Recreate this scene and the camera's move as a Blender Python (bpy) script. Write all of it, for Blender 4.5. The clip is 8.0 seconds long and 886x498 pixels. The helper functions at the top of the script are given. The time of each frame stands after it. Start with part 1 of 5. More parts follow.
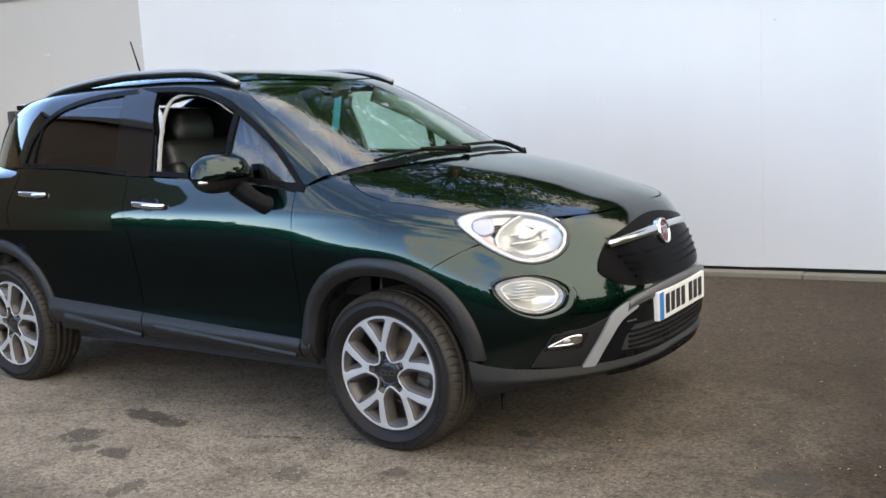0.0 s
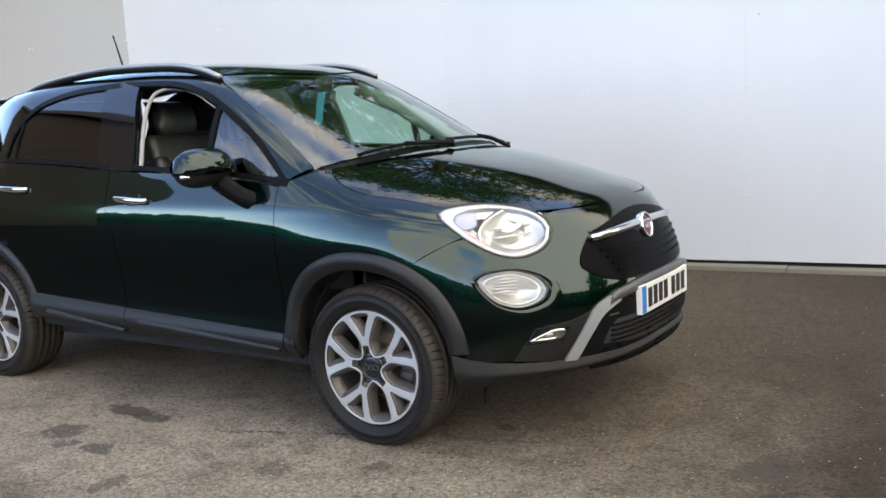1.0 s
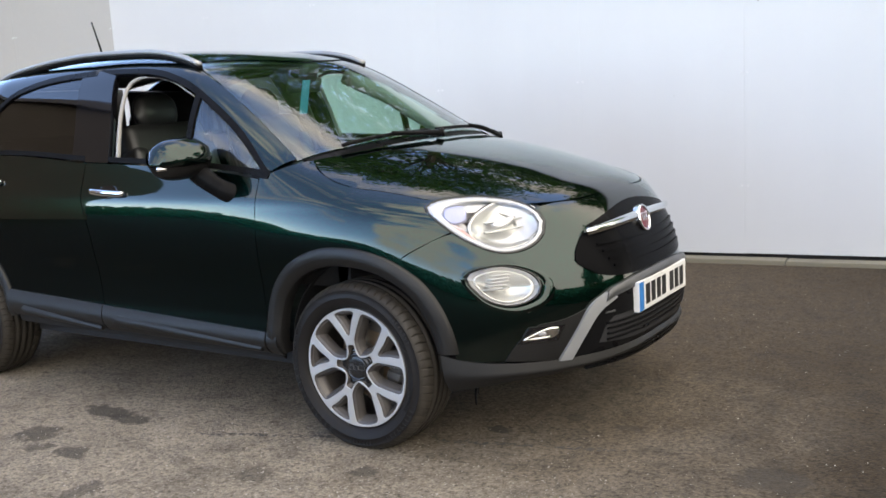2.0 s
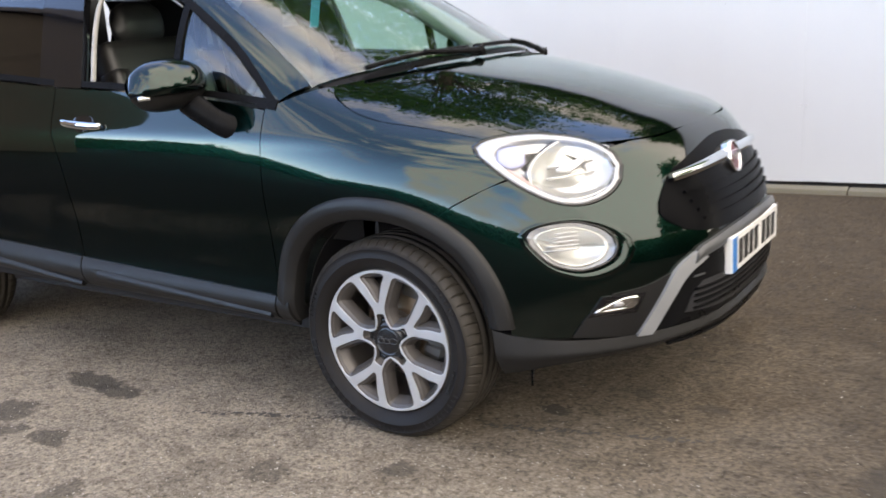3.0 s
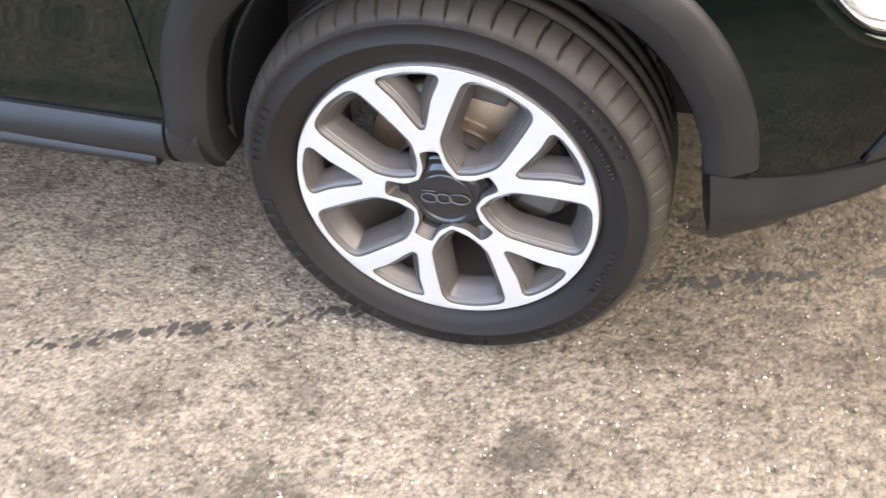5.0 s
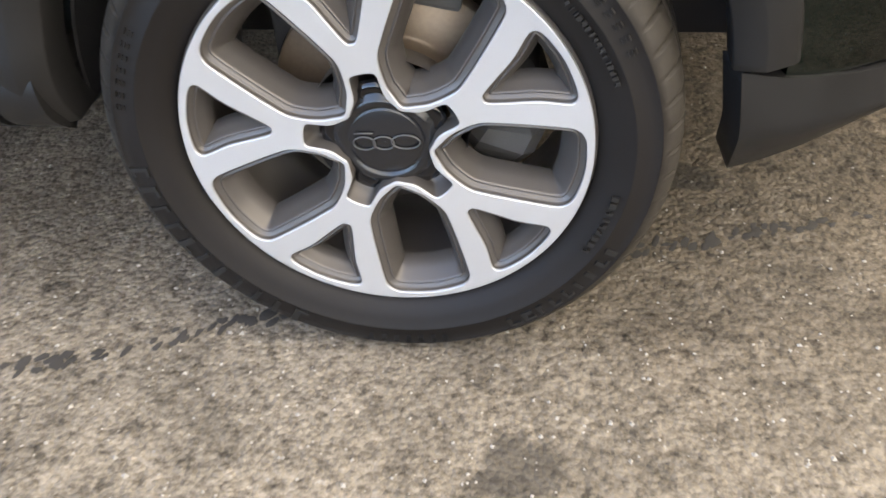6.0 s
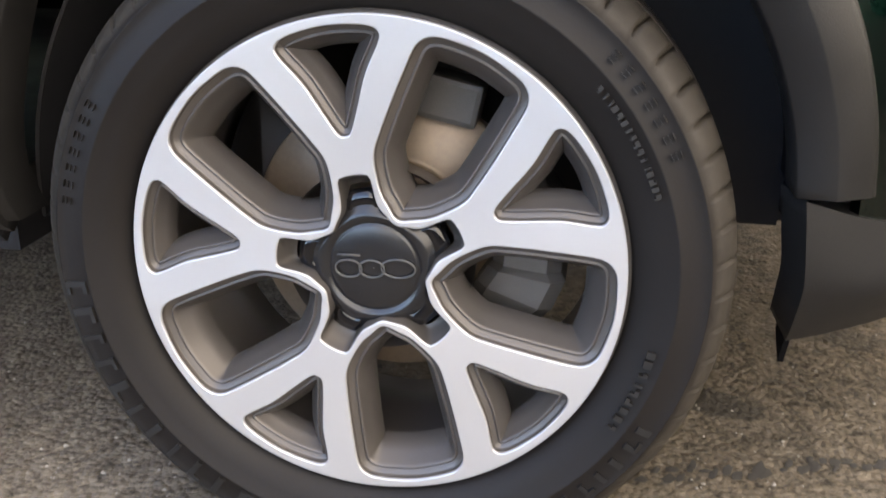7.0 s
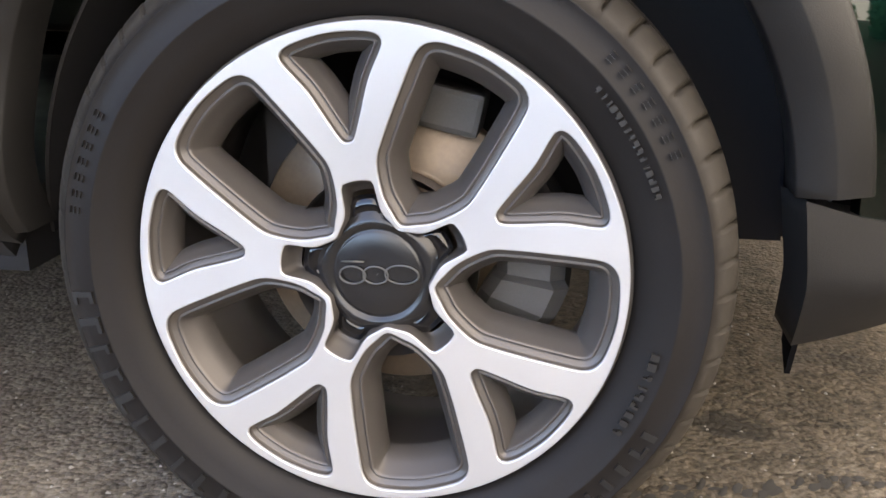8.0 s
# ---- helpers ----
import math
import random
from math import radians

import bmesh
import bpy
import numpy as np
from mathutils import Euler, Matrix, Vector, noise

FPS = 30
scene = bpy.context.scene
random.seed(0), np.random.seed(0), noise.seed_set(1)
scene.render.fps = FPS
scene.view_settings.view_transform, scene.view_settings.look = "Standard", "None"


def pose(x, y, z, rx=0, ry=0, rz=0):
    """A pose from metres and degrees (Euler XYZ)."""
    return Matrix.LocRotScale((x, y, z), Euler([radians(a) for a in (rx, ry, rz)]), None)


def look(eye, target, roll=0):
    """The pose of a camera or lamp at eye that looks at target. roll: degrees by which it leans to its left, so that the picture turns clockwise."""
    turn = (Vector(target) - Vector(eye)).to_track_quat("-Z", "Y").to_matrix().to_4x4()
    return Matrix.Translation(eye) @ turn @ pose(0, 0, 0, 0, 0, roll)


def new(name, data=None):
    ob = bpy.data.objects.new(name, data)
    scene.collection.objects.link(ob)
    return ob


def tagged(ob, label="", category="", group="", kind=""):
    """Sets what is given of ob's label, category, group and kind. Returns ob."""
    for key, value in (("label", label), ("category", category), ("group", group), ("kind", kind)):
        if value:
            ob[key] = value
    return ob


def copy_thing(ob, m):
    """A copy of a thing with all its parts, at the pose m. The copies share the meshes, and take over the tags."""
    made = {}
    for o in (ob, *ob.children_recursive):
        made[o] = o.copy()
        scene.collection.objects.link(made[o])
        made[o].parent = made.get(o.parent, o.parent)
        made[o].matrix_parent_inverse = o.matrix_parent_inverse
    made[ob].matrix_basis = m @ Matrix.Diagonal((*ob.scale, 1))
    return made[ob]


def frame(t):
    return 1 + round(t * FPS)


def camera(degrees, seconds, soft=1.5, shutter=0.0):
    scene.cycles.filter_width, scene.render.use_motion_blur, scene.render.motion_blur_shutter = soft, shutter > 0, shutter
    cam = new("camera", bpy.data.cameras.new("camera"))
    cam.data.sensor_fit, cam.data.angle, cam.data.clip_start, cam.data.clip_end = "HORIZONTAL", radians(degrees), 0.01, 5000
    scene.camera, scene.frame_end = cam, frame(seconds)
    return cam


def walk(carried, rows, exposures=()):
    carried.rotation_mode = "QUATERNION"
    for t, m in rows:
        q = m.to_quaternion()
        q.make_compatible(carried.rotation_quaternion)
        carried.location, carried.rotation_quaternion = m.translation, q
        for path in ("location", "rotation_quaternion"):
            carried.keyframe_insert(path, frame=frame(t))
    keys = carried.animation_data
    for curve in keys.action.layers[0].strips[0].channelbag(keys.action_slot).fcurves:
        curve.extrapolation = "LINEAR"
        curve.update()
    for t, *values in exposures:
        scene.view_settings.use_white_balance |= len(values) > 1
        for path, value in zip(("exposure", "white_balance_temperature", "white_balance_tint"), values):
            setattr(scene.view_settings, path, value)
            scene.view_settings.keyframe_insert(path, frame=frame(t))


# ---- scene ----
# path of the camera: seconds, eye, target, lean
PATH = [
    (0.0, (2.2889, -3.7651, 1.3396), (0.6169, -1.3120, 0.9077), -3.27),
    (0.5, (2.2980, -3.7591, 1.3387), (0.6368, -1.3003, 0.8971), -3.33),
    (1.0, (2.3061, -3.7517, 1.3363), (0.6648, -1.2812, 0.8860), -3.28),
    (2.3, (2.1632, -3.5153, 1.3235), (0.5453, -1.0418, 0.8091), -3.37),
    (2.5, (2.0877, -3.4433, 1.3352), (0.4782, -0.9768, 0.7643), -3.42),
    (3.0, (1.7382, -3.1131, 1.3411), (0.1311, -0.6940, 0.5891), -3.56),
    (3.5, (1.3538, -2.7422, 1.3044), (-0.2233, -0.3847, 0.3272), -3.65),
    (4.0, (0.9075, -2.4731, 1.2987), (-0.4169, -0.1216, -0.0115), -3.52),
    (4.5, (0.5816, -2.1763, 1.2334), (-0.4833, 0.1128, -0.3871), -4.10),
    (5.0, (0.3473, -1.8985, 1.2297), (-0.3629, 0.1959, -0.7974), -5.37),
    (5.2, (0.2952, -1.8606, 1.1805), (-0.2926, 0.2400, -0.8792), -5.05),
    (6.3, (0.1841, -1.6900, 0.7961), (-0.1499, 0.7229, -0.9551), -3.26),
    (6.5, (0.1938, -1.6853, 0.7102), (-0.1899, 0.8951, -0.7713), -1.99),
    (7.0, (0.1896, -1.6505, 0.6429), (-0.2409, 1.1276, -0.4043), 0.92),
    (7.5, (0.1935, -1.6583, 0.6202), (-0.2571, 1.1580, -0.3101), 1.01),
    (8.0, (0.2004, -1.6699, 0.6004), (-0.2741, 1.1588, -0.2792), 0.26),
]
EXPOSURE = [(0, 0.64, 7650, 10), (2.5, 0.67, 7700, 11), (3, 0.86, 7850, 13), (3.5, 1.33, 8000, 16), (4, 1.74, 8000, 15), (4.5, 1.95, 8030, 14), (5.2, 1.96, 7950, 13), (6.3, 1.32, 8300, 10), (6.6, 1.35, 8330, 11), (7, 1.40, 8500, 14), (8, 1.54, 8550, 15)]
cam = camera(49.63, 8.0, soft=1.6, shutter=.4)
walk(cam, [(t, look(e, g, r)) for t, e, g, r in PATH], exposures=EXPOSURE)

# ---- sky and sun: bright broken cloud ----
world = bpy.data.worlds.new("sky")
scene.world = world
world.use_nodes = True
wn, wl = world.node_tree.nodes, world.node_tree.links
wn.clear()
w_out = wn.new("ShaderNodeOutputWorld")
w_bg = wn.new("ShaderNodeBackground")
w_sky = wn.new("ShaderNodeTexSky")
w_sky.sky_type, w_sky.sun_disc = "NISHITA", False
w_sky.air_density, w_sky.dust_density, w_sky.ozone_density = 0.55, 0.0, 3.5
w_sky.sun_elevation, w_sky.sun_rotation = radians(48), radians(75)
w_tc = wn.new("ShaderNodeTexCoord")
w_map = wn.new("ShaderNodeMapping")
w_map.inputs["Scale"].default_value = (1.0, 1.0, 2.6)
w_map.inputs["Location"].default_value = (3.1, 1.7, .4)
w_noise = wn.new("ShaderNodeTexNoise")
w_noise.inputs["Scale"].default_value, w_noise.inputs["Detail"].default_value = 2.2, 7.0
w_noise.inputs["Roughness"].default_value = 0.58
w_ramp = wn.new("ShaderNodeValToRGB")
w_ramp.color_ramp.elements[0].position, w_ramp.color_ramp.elements[1].position = 0.45, 0.58
w_ramp.color_ramp.elements[0].color = (.03, .03, .03, 1)
w_mix = wn.new("ShaderNodeMix")
w_mix.data_type = "RGBA"
# the cloud is thicker and greyer over the wall
w_dot = wn.new("ShaderNodeVectorMath")
w_dot.operation = "DOT_PRODUCT"
w_dot.inputs[1].default_value = (-.10, .90, .42)
# and thins out to blue towards the rear of the car
w_side = wn.new("ShaderNodeVectorMath")
w_side.operation = "DOT_PRODUCT"
w_side.inputs[1].default_value = (.90, .04, .12)
w_glow = wn.new("ShaderNodeValToRGB")
w_glow.color_ramp.elements[0].position, w_glow.color_ramp.elements[0].color = 0.0, (1.04, 1.06, 1.09, 1)
w_glow.color_ramp.elements[1].position, w_glow.color_ramp.elements[1].color = 1.0, (.36, .36, .355, 1)
w_glow.color_ramp.elements.new(.80).color = (.90, .91, .92, 1)
w_gain = wn.new("ShaderNodeVectorMath")
w_gain.operation = "SCALE"
w_gain.inputs["Scale"].default_value = 15.5
w_lean = wn.new("ShaderNodeMath")
w_lean.operation = "MULTIPLY_ADD"
w_lean.inputs[1].default_value = 0.32
wl.new(w_tc.outputs["Generated"], w_map.inputs["Vector"])
wl.new(w_map.outputs["Vector"], w_noise.inputs["Vector"])
wl.new(w_tc.outputs["Generated"], w_dot.inputs[0])
wl.new(w_dot.outputs["Value"], w_glow.inputs["Fac"])
wl.new(w_glow.outputs["Color"], w_gain.inputs[0])
wl.new(w_gain.outputs["Vector"], w_mix.inputs["B"])
wl.new(w_side.outputs["Value"], w_lean.inputs[0])
wl.new(w_tc.outputs["Generated"], w_side.inputs[0])
wl.new(w_noise.outputs["Fac"], w_lean.inputs[2])
wl.new(w_lean.outputs["Value"], w_ramp.inputs["Fac"])
wl.new(w_ramp.outputs["Color"], w_mix.inputs["Factor"])
w_blue = wn.new("ShaderNodeVectorMath")
w_blue.operation = "SCALE"
w_blue.inputs["Scale"].default_value = 6.2
wl.new(w_sky.outputs["Color"], w_blue.inputs[0])
wl.new(w_blue.outputs["Vector"], w_mix.inputs["A"])
wl.new(w_mix.outputs["Result"], w_bg.inputs["Color"])
w_bg.inputs["Strength"].default_value = 0.15
wl.new(w_bg.outputs["Background"], w_out.inputs["Surface"])

sun_data = bpy.data.lights.new("sun", "SUN")
sun_data.energy, sun_data.angle, sun_data.color = .6, radians(95), (1, .97, .92)
sun = new("sun", sun_data)
sun.rotation_euler = Vector((math.sin(radians(75)) * math.cos(radians(48)), math.cos(radians(75)) * math.cos(radians(48)), math.sin(radians(48)))).to_track_quat("Z", "Y").to_euler()

# ---- materials ----
def material(name, color, rough=0.5, metal=0.0, coat=0.0, spec=None):
    m = bpy.data.materials.new(name)
    m.use_nodes = True
    b = m.node_tree.nodes["Principled BSDF"]
    b.inputs["Base Color"].default_value = (*color, 1)
    b.inputs["Roughness"].default_value, b.inputs["Metallic"].default_value = rough, metal
    b.inputs["Coat Weight"].default_value, b.inputs["Coat Roughness"].default_value = coat, 0.02
    if spec is not None:
        b.inputs["Specular IOR Level"].default_value = spec
    return m


def nodes_of(m):
    t = m.node_tree
    return t.nodes, t.links, t.nodes["Principled BSDF"]


def coords(m, scale=1.0, space="Object"):
    n, l, _ = nodes_of(m)
    tc, mp = n.new("ShaderNodeTexCoord"), n.new("ShaderNodeMapping")
    mp.inputs["Scale"].default_value = (scale, scale, scale) if not isinstance(scale, tuple) else scale
    l.new(tc.outputs[space], mp.inputs["Vector"])
    return mp.outputs["Vector"]


def noise_tex(m, vec, scale, detail=4.0, rough=0.55):
    n, l, _ = nodes_of(m)
    t = n.new("ShaderNodeTexNoise")
    t.inputs["Scale"].default_value, t.inputs["Detail"].default_value, t.inputs["Roughness"].default_value = scale, detail, rough
    l.new(vec, t.inputs["Vector"])
    return t.outputs["Fac"]


def ramp(m, fac, stops):
    n, l, _ = nodes_of(m)
    r = n.new("ShaderNodeValToRGB")
    e = r.color_ramp.elements
    while len(e) < len(stops):
        e.new(0.5)
    for k, (p, c) in zip(e, stops):
        k.position, k.color = p, (*c, 1) if isinstance(c, tuple) else (c, c, c, 1)
    l.new(fac, r.inputs["Fac"])
    return r.outputs["Color"]


def mix_color(m, fac, a, b, mode="MIX"):
    n, l, _ = nodes_of(m)
    x = n.new("ShaderNodeMix")
    x.data_type, x.blend_type = "RGBA", mode
    for key, v in (("Factor", fac), ("A", a), ("B", b)):
        if isinstance(v, (int, float)):
            x.inputs[key].default_value = v
        elif isinstance(v, tuple):
            x.inputs[key].default_value = (*v, 1)
        else:
            l.new(v, x.inputs[key])
    return x.outputs["Result"]


def bump(m, height, strength=0.3, distance=0.002):
    n, l, b = nodes_of(m)
    x = n.new("ShaderNodeBump")
    x.inputs["Strength"].default_value, x.inputs["Distance"].default_value = strength, distance
    l.new(height, x.inputs["Height"])
    l.new(x.outputs["Normal"], b.inputs["Normal"])


def math_node(m, op, a, b=0.0, clamp=False):
    n, l, _ = nodes_of(m)
    x = n.new("ShaderNodeMath")
    x.operation, x.use_clamp = op, clamp
    for i, v in enumerate((a, b)):
        if isinstance(v, (int, float)):
            x.inputs[i].default_value = v
        else:
            l.new(v, x.inputs[i])
    return x.outputs[0]


def speckled(name, color, rough, metal=0.0, var=0.25, scale=40.0, bump_s=0.1, bump_d=0.0006, coat=0.0):
    """A surface with fine grain and soft larger wear."""
    m = material(name, color, rough, metal, coat)
    n, l, b = nodes_of(m)
    v = coords(m)
    fine, big = noise_tex(m, v, scale * 12, 3), noise_tex(m, v, scale * 0.18, 4)
    lo, hi = tuple(c * (1 - var) for c in color), tuple(min(1, c * (1 + var)) for c in color)
    base = ramp(m, big, [(0.3, lo), (0.7, hi)])
    l.new(mix_color(m, 0.25, base, ramp(m, fine, [(0.3, lo), (0.7, hi)])), b.inputs["Base Color"])
    rr = ramp(m, big, [(0.25, max(0.02, rough * 0.8)), (0.8, min(1, rough * 1.2))])
    l.new(rr, b.inputs["Roughness"])
    bump(m, fine, bump_s, bump_d)
    return m


def glass(name, tint, base=.045, rough=.005):
    """Thin glazing: lets light through with a tint, and mirrors more the flatter it is seen."""
    m = bpy.data.materials.new(name)
    m.use_nodes = True
    n, l = m.node_tree.nodes, m.node_tree.links
    n.clear()
    out, mx = n.new("ShaderNodeOutputMaterial"), n.new("ShaderNodeMixShader")
    tr, gl, lw = n.new("ShaderNodeBsdfTransparent"), n.new("ShaderNodeBsdfGlossy"), n.new("ShaderNodeLayerWeight")
    tr.inputs["Color"].default_value = (*tint, 1)
    gl.inputs["Roughness"].default_value = rough
    gl.inputs["Color"].default_value = (1, 1, 1, 1)
    lw.inputs["Blend"].default_value = .5
    power, scale = n.new("ShaderNodeMath"), n.new("ShaderNodeMath")
    power.operation, scale.operation = "POWER", "MULTIPLY_ADD"
    power.inputs[1].default_value = 5.0
    scale.inputs[1].default_value, scale.inputs[2].default_value = 1 - base, base
    l.new(lw.outputs["Facing"], power.inputs[0])
    l.new(power.outputs[0], scale.inputs[0])
    l.new(scale.outputs[0], mx.inputs["Fac"])
    l.new(tr.outputs["BSDF"], mx.inputs[1])
    l.new(gl.outputs["BSDF"], mx.inputs[2])
    l.new(mx.outputs["Shader"], out.inputs["Surface"])
    return m


def car_paint():
    m = material("green_metallic_paint", (.0035, .017, .0125), .22, .95, 1.0)
    n, l, b = nodes_of(m)
    v = coords(m)
    vor = n.new("ShaderNodeTexVoronoi")
    vor.inputs["Scale"].default_value = 1500.0
    l.new(v, vor.inputs["Vector"])
    flake = ramp(m, vor.outputs["Color"], [(0.2, (.0007, .0052, .0043)), (0.8, (.0022, .0170, .0128))])
    l.new(flake, b.inputs["Base Color"])
    b.inputs["Coat IOR"].default_value = 1.47
    b.inputs["Specular Tint"].default_value = (.05, .30, .22, 1)
    dirt = noise_tex(m, v, 3.0, 6)
    l.new(ramp(m, dirt, [(0.3, .010), (0.75, .035)]), b.inputs["Coat Roughness"])
    return m


def asphalt():
    m = material("worn_tarmac", (.12, .11, .10), .9, spec=.15)
    n, l, b = nodes_of(m)
    v = coords(m)
    vor = n.new("ShaderNodeTexVoronoi")
    vor.inputs["Scale"].default_value = 120.0
    l.new(v, vor.inputs["Vector"])
    fine = noise_tex(m, v, 62, 9, 0.78)
    base = ramp(m, fine, [(0.34, (.062, .053, .044)), (0.42, (.170, .149, .123)), (0.50, (.26, .231, .193)), (0.60, (.320, .286, .241)), (0.68, (.45, .41, .36))])
    stone = ramp(m, vor.outputs["Color"], [(0.0, .72), (0.5, 1.0), (0.97, 1.25)])
    base = mix_color(m, 0.55, base, stone, "MULTIPLY")
    vor2 = n.new("ShaderNodeTexVoronoi")
    vor2.inputs["Scale"].default_value = 34.0
    l.new(v, vor2.inputs["Vector"])
    chip = ramp(m, vor2.outputs["Distance"], [(0.08, 1.0), (0.13, 0.0)])
    pick = ramp(m, vor2.outputs["Color"], [(0.66, 0.0), (0.70, 1.0)])
    base = mix_color(m, mix_color(m, 1.0, chip, pick, "MULTIPLY"), base, (.46, .42, .365))
    pit = ramp(m, noise_tex(m, v, 24, 6, 0.75), [(0.35, .35), (0.43, 1.0)])
    base = mix_color(m, 0.8, base, pit, "MULTIPLY")
    grain = fine
    wide = noise_tex(m, v, 0.8, 6, 0.65)
    base = mix_color(m, 0.9, base, ramp(m, wide, [(0.30, .62), (0.5, .92), (0.72, 1.15)]), "MULTIPLY")
    mid = noise_tex(m, v, 6.0, 5, 0.6)
    base = mix_color(m, 0.65, base, ramp(m, mid, [(0.32, .55), (0.5, .98), (0.66, 1.18)]), "MULTIPLY")
    base = mix_color(m, 0.6, base, ramp(m, noise_tex(m, v, 15.0, 6, 0.72), [(0.32, .45), (0.46, 1.0), (0.62, 1.15)]), "MULTIPLY")
    base = mix_color(m, 0.8, base, ramp(m, noise_tex(m, v, 42.0, 5, 0.72), [(0.35, .42), (0.47, .98), (0.62, 1.18)]), "MULTIPLY")
    # darker and browner towards the wall, with a ragged edge
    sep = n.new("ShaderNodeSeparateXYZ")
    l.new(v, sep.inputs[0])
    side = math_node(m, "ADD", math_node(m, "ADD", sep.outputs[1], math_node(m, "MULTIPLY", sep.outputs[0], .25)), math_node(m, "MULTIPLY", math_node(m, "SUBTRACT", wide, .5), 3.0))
    tone = math_node(m, "DIVIDE", math_node(m, "ADD", side, 1.0), 1.8, True)
    base = mix_color(m, tone, base, mix_color(m, 1.0, base, (.42, .38, .33), "MULTIPLY"))
    # darker and browner again from the front axle forwards
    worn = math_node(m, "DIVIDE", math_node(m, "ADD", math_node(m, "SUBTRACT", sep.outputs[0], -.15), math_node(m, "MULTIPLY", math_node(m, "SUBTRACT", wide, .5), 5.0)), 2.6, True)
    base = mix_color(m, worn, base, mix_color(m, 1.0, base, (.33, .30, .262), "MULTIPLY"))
    # out of view: ground beside the car painted dark to dim its reflections
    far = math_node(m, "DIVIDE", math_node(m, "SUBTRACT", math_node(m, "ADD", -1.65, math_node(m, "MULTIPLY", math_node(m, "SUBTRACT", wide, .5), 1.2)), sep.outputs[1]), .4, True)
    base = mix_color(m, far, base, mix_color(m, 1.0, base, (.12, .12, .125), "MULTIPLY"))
    base = mix_color(m, 1.0, base, (.71, .682, .645), "MULTIPLY")
    # oil and damp stains with ragged edges: x, y, half-length, half-width, strength
    ragged = noise_tex(m, v, 9.0, 5, 0.7)
    for sx, sy, sa, sb, k in STAINS:
        dx = math_node(m, "DIVIDE", math_node(m, "SUBTRACT", sep.outputs[0], sx), sa)
        dy = math_node(m, "DIVIDE", math_node(m, "SUBTRACT", sep.outputs[1], sy), sb)
        d = math_node(m, "ADD", math_node(m, "MULTIPLY", dx, dx), math_node(m, "MULTIPLY", dy, dy))
        d = math_node(m, "ADD", d, math_node(m, "MULTIPLY", math_node(m, "SUBTRACT", ragged, 0.5), 5.0))
        f = math_node(m, "MULTIPLY", math_node(m, "MULTIPLY", math_node(m, "SUBTRACT", 1.25, d), 1.9, True), k, True)
        base = mix_color(m, math_node(m, "MULTIPLY", f, .85), base, (.036, .032, .027))
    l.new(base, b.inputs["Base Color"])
    h = math_node(m, "ADD", math_node(m, "MULTIPLY", vor.outputs["Distance"], -1.0), math_node(m, "MULTIPLY", grain, 0.5))
    bump(m, h, 0.8, 0.004)
    l.new(ramp(m, mid, [(0.3, .78), (0.7, .95)]), b.inputs["Roughness"])
    return m


def wall_paint():
    m = material("white_painted_sheet", (.48, .49, .50), .45)
    n, l, b = nodes_of(m)
    v = coords(m)
    big = noise_tex(m, v, 0.45, 5, 0.6)
    streak = noise_tex(m, coords(m, (3.0, 3.0, 0.25)), 1.2, 5, 0.6)
    spots = n.new("ShaderNodeTexVoronoi")
    spots.inputs["Scale"].default_value = 3.0
    l.new(v, spots.inputs["Vector"])
    base = ramp(m, big, [(0.3, (.460, .472, .487)), (0.7, (.497, .508, .520))])
    base = mix_color(m, 0.5, base, ramp(m, streak, [(0.3, .96), (0.65, 1.0)]), "MULTIPLY")
    base = mix_color(m, ramp(m, spots.outputs["Distance"], [(0.012, .7), (0.03, 0.0)]), base, (.22, .21, .19))
    l.new(base, b.inputs["Base Color"])
    bump(m, noise_tex(m, v, 2.0, 3), 0.12, 0.01)
    return m


def leaf_mat(name, a, b_):
    """Leaves that let a part of the light through."""
    m = material(name, a, .55)
    n, l, b = nodes_of(m)
    g = n.new("ShaderNodeNewGeometry")
    tint = ramp(m, g.outputs["Random Per Island"], [(0.0, a), (1.0, b_)])
    l.new(tint, b.inputs["Base Color"])
    tr, mx = n.new("ShaderNodeBsdfTranslucent"), n.new("ShaderNodeMixShader")
    l.new(mix_color(m, 1.0, tint, (2.4, 3.0, 1.9), "MULTIPLY"), tr.inputs["Color"])
    mx.inputs["Fac"].default_value = .55
    l.new(b.outputs["BSDF"], mx.inputs[1])
    l.new(tr.outputs["BSDF"], mx.inputs[2])
    l.new(mx.outputs["Shader"], n["Material Output"].inputs["Surface"])
    return m


STAINS = [(-1.34, -.97, .16, .06, 1), (-1.16, -1.01, .11, .05, .95), (-1.38, -1.30, .10, .09, .85), (-1.05, -1.38, .09, .05, .85), (-1.22, -1.40, .06, .05, .8), (.39, -.46, .05, .035, .9),
          (.62, -.22, .05, .04, .6), (1.465, -.53, .13, .10, .6), (.16, -1.035, .05, .05, .75), (-.66, -1.61, .06, .08, .7), (.85, -.25, .06, .03, .6),
          (-.20, -1.22, .06, .08, .55), (-.55, -1.25, .05, .04, .4), (1.0, -1.3, .07, .05, .4)]
PAINT = car_paint()
PLASTIC = speckled("black_grained_plastic", (.0092, .0089, .0089), .42, var=.15, scale=60, bump_s=.25, bump_d=.0008)
PLASTIC.node_tree.nodes["Principled BSDF"].inputs["Specular IOR Level"].default_value = .30
GLOSS = material("gloss_black_plastic", (.004, .004, .005), .05)
TRIM = speckled("satin_black_trim", (.0055, .0055, .006), .30, var=.15)
TRIM.node_tree.nodes["Principled BSDF"].inputs["Specular IOR Level"].default_value = .04
CHROME = material("chrome", (.68, .69, .70), .10, 1.0)
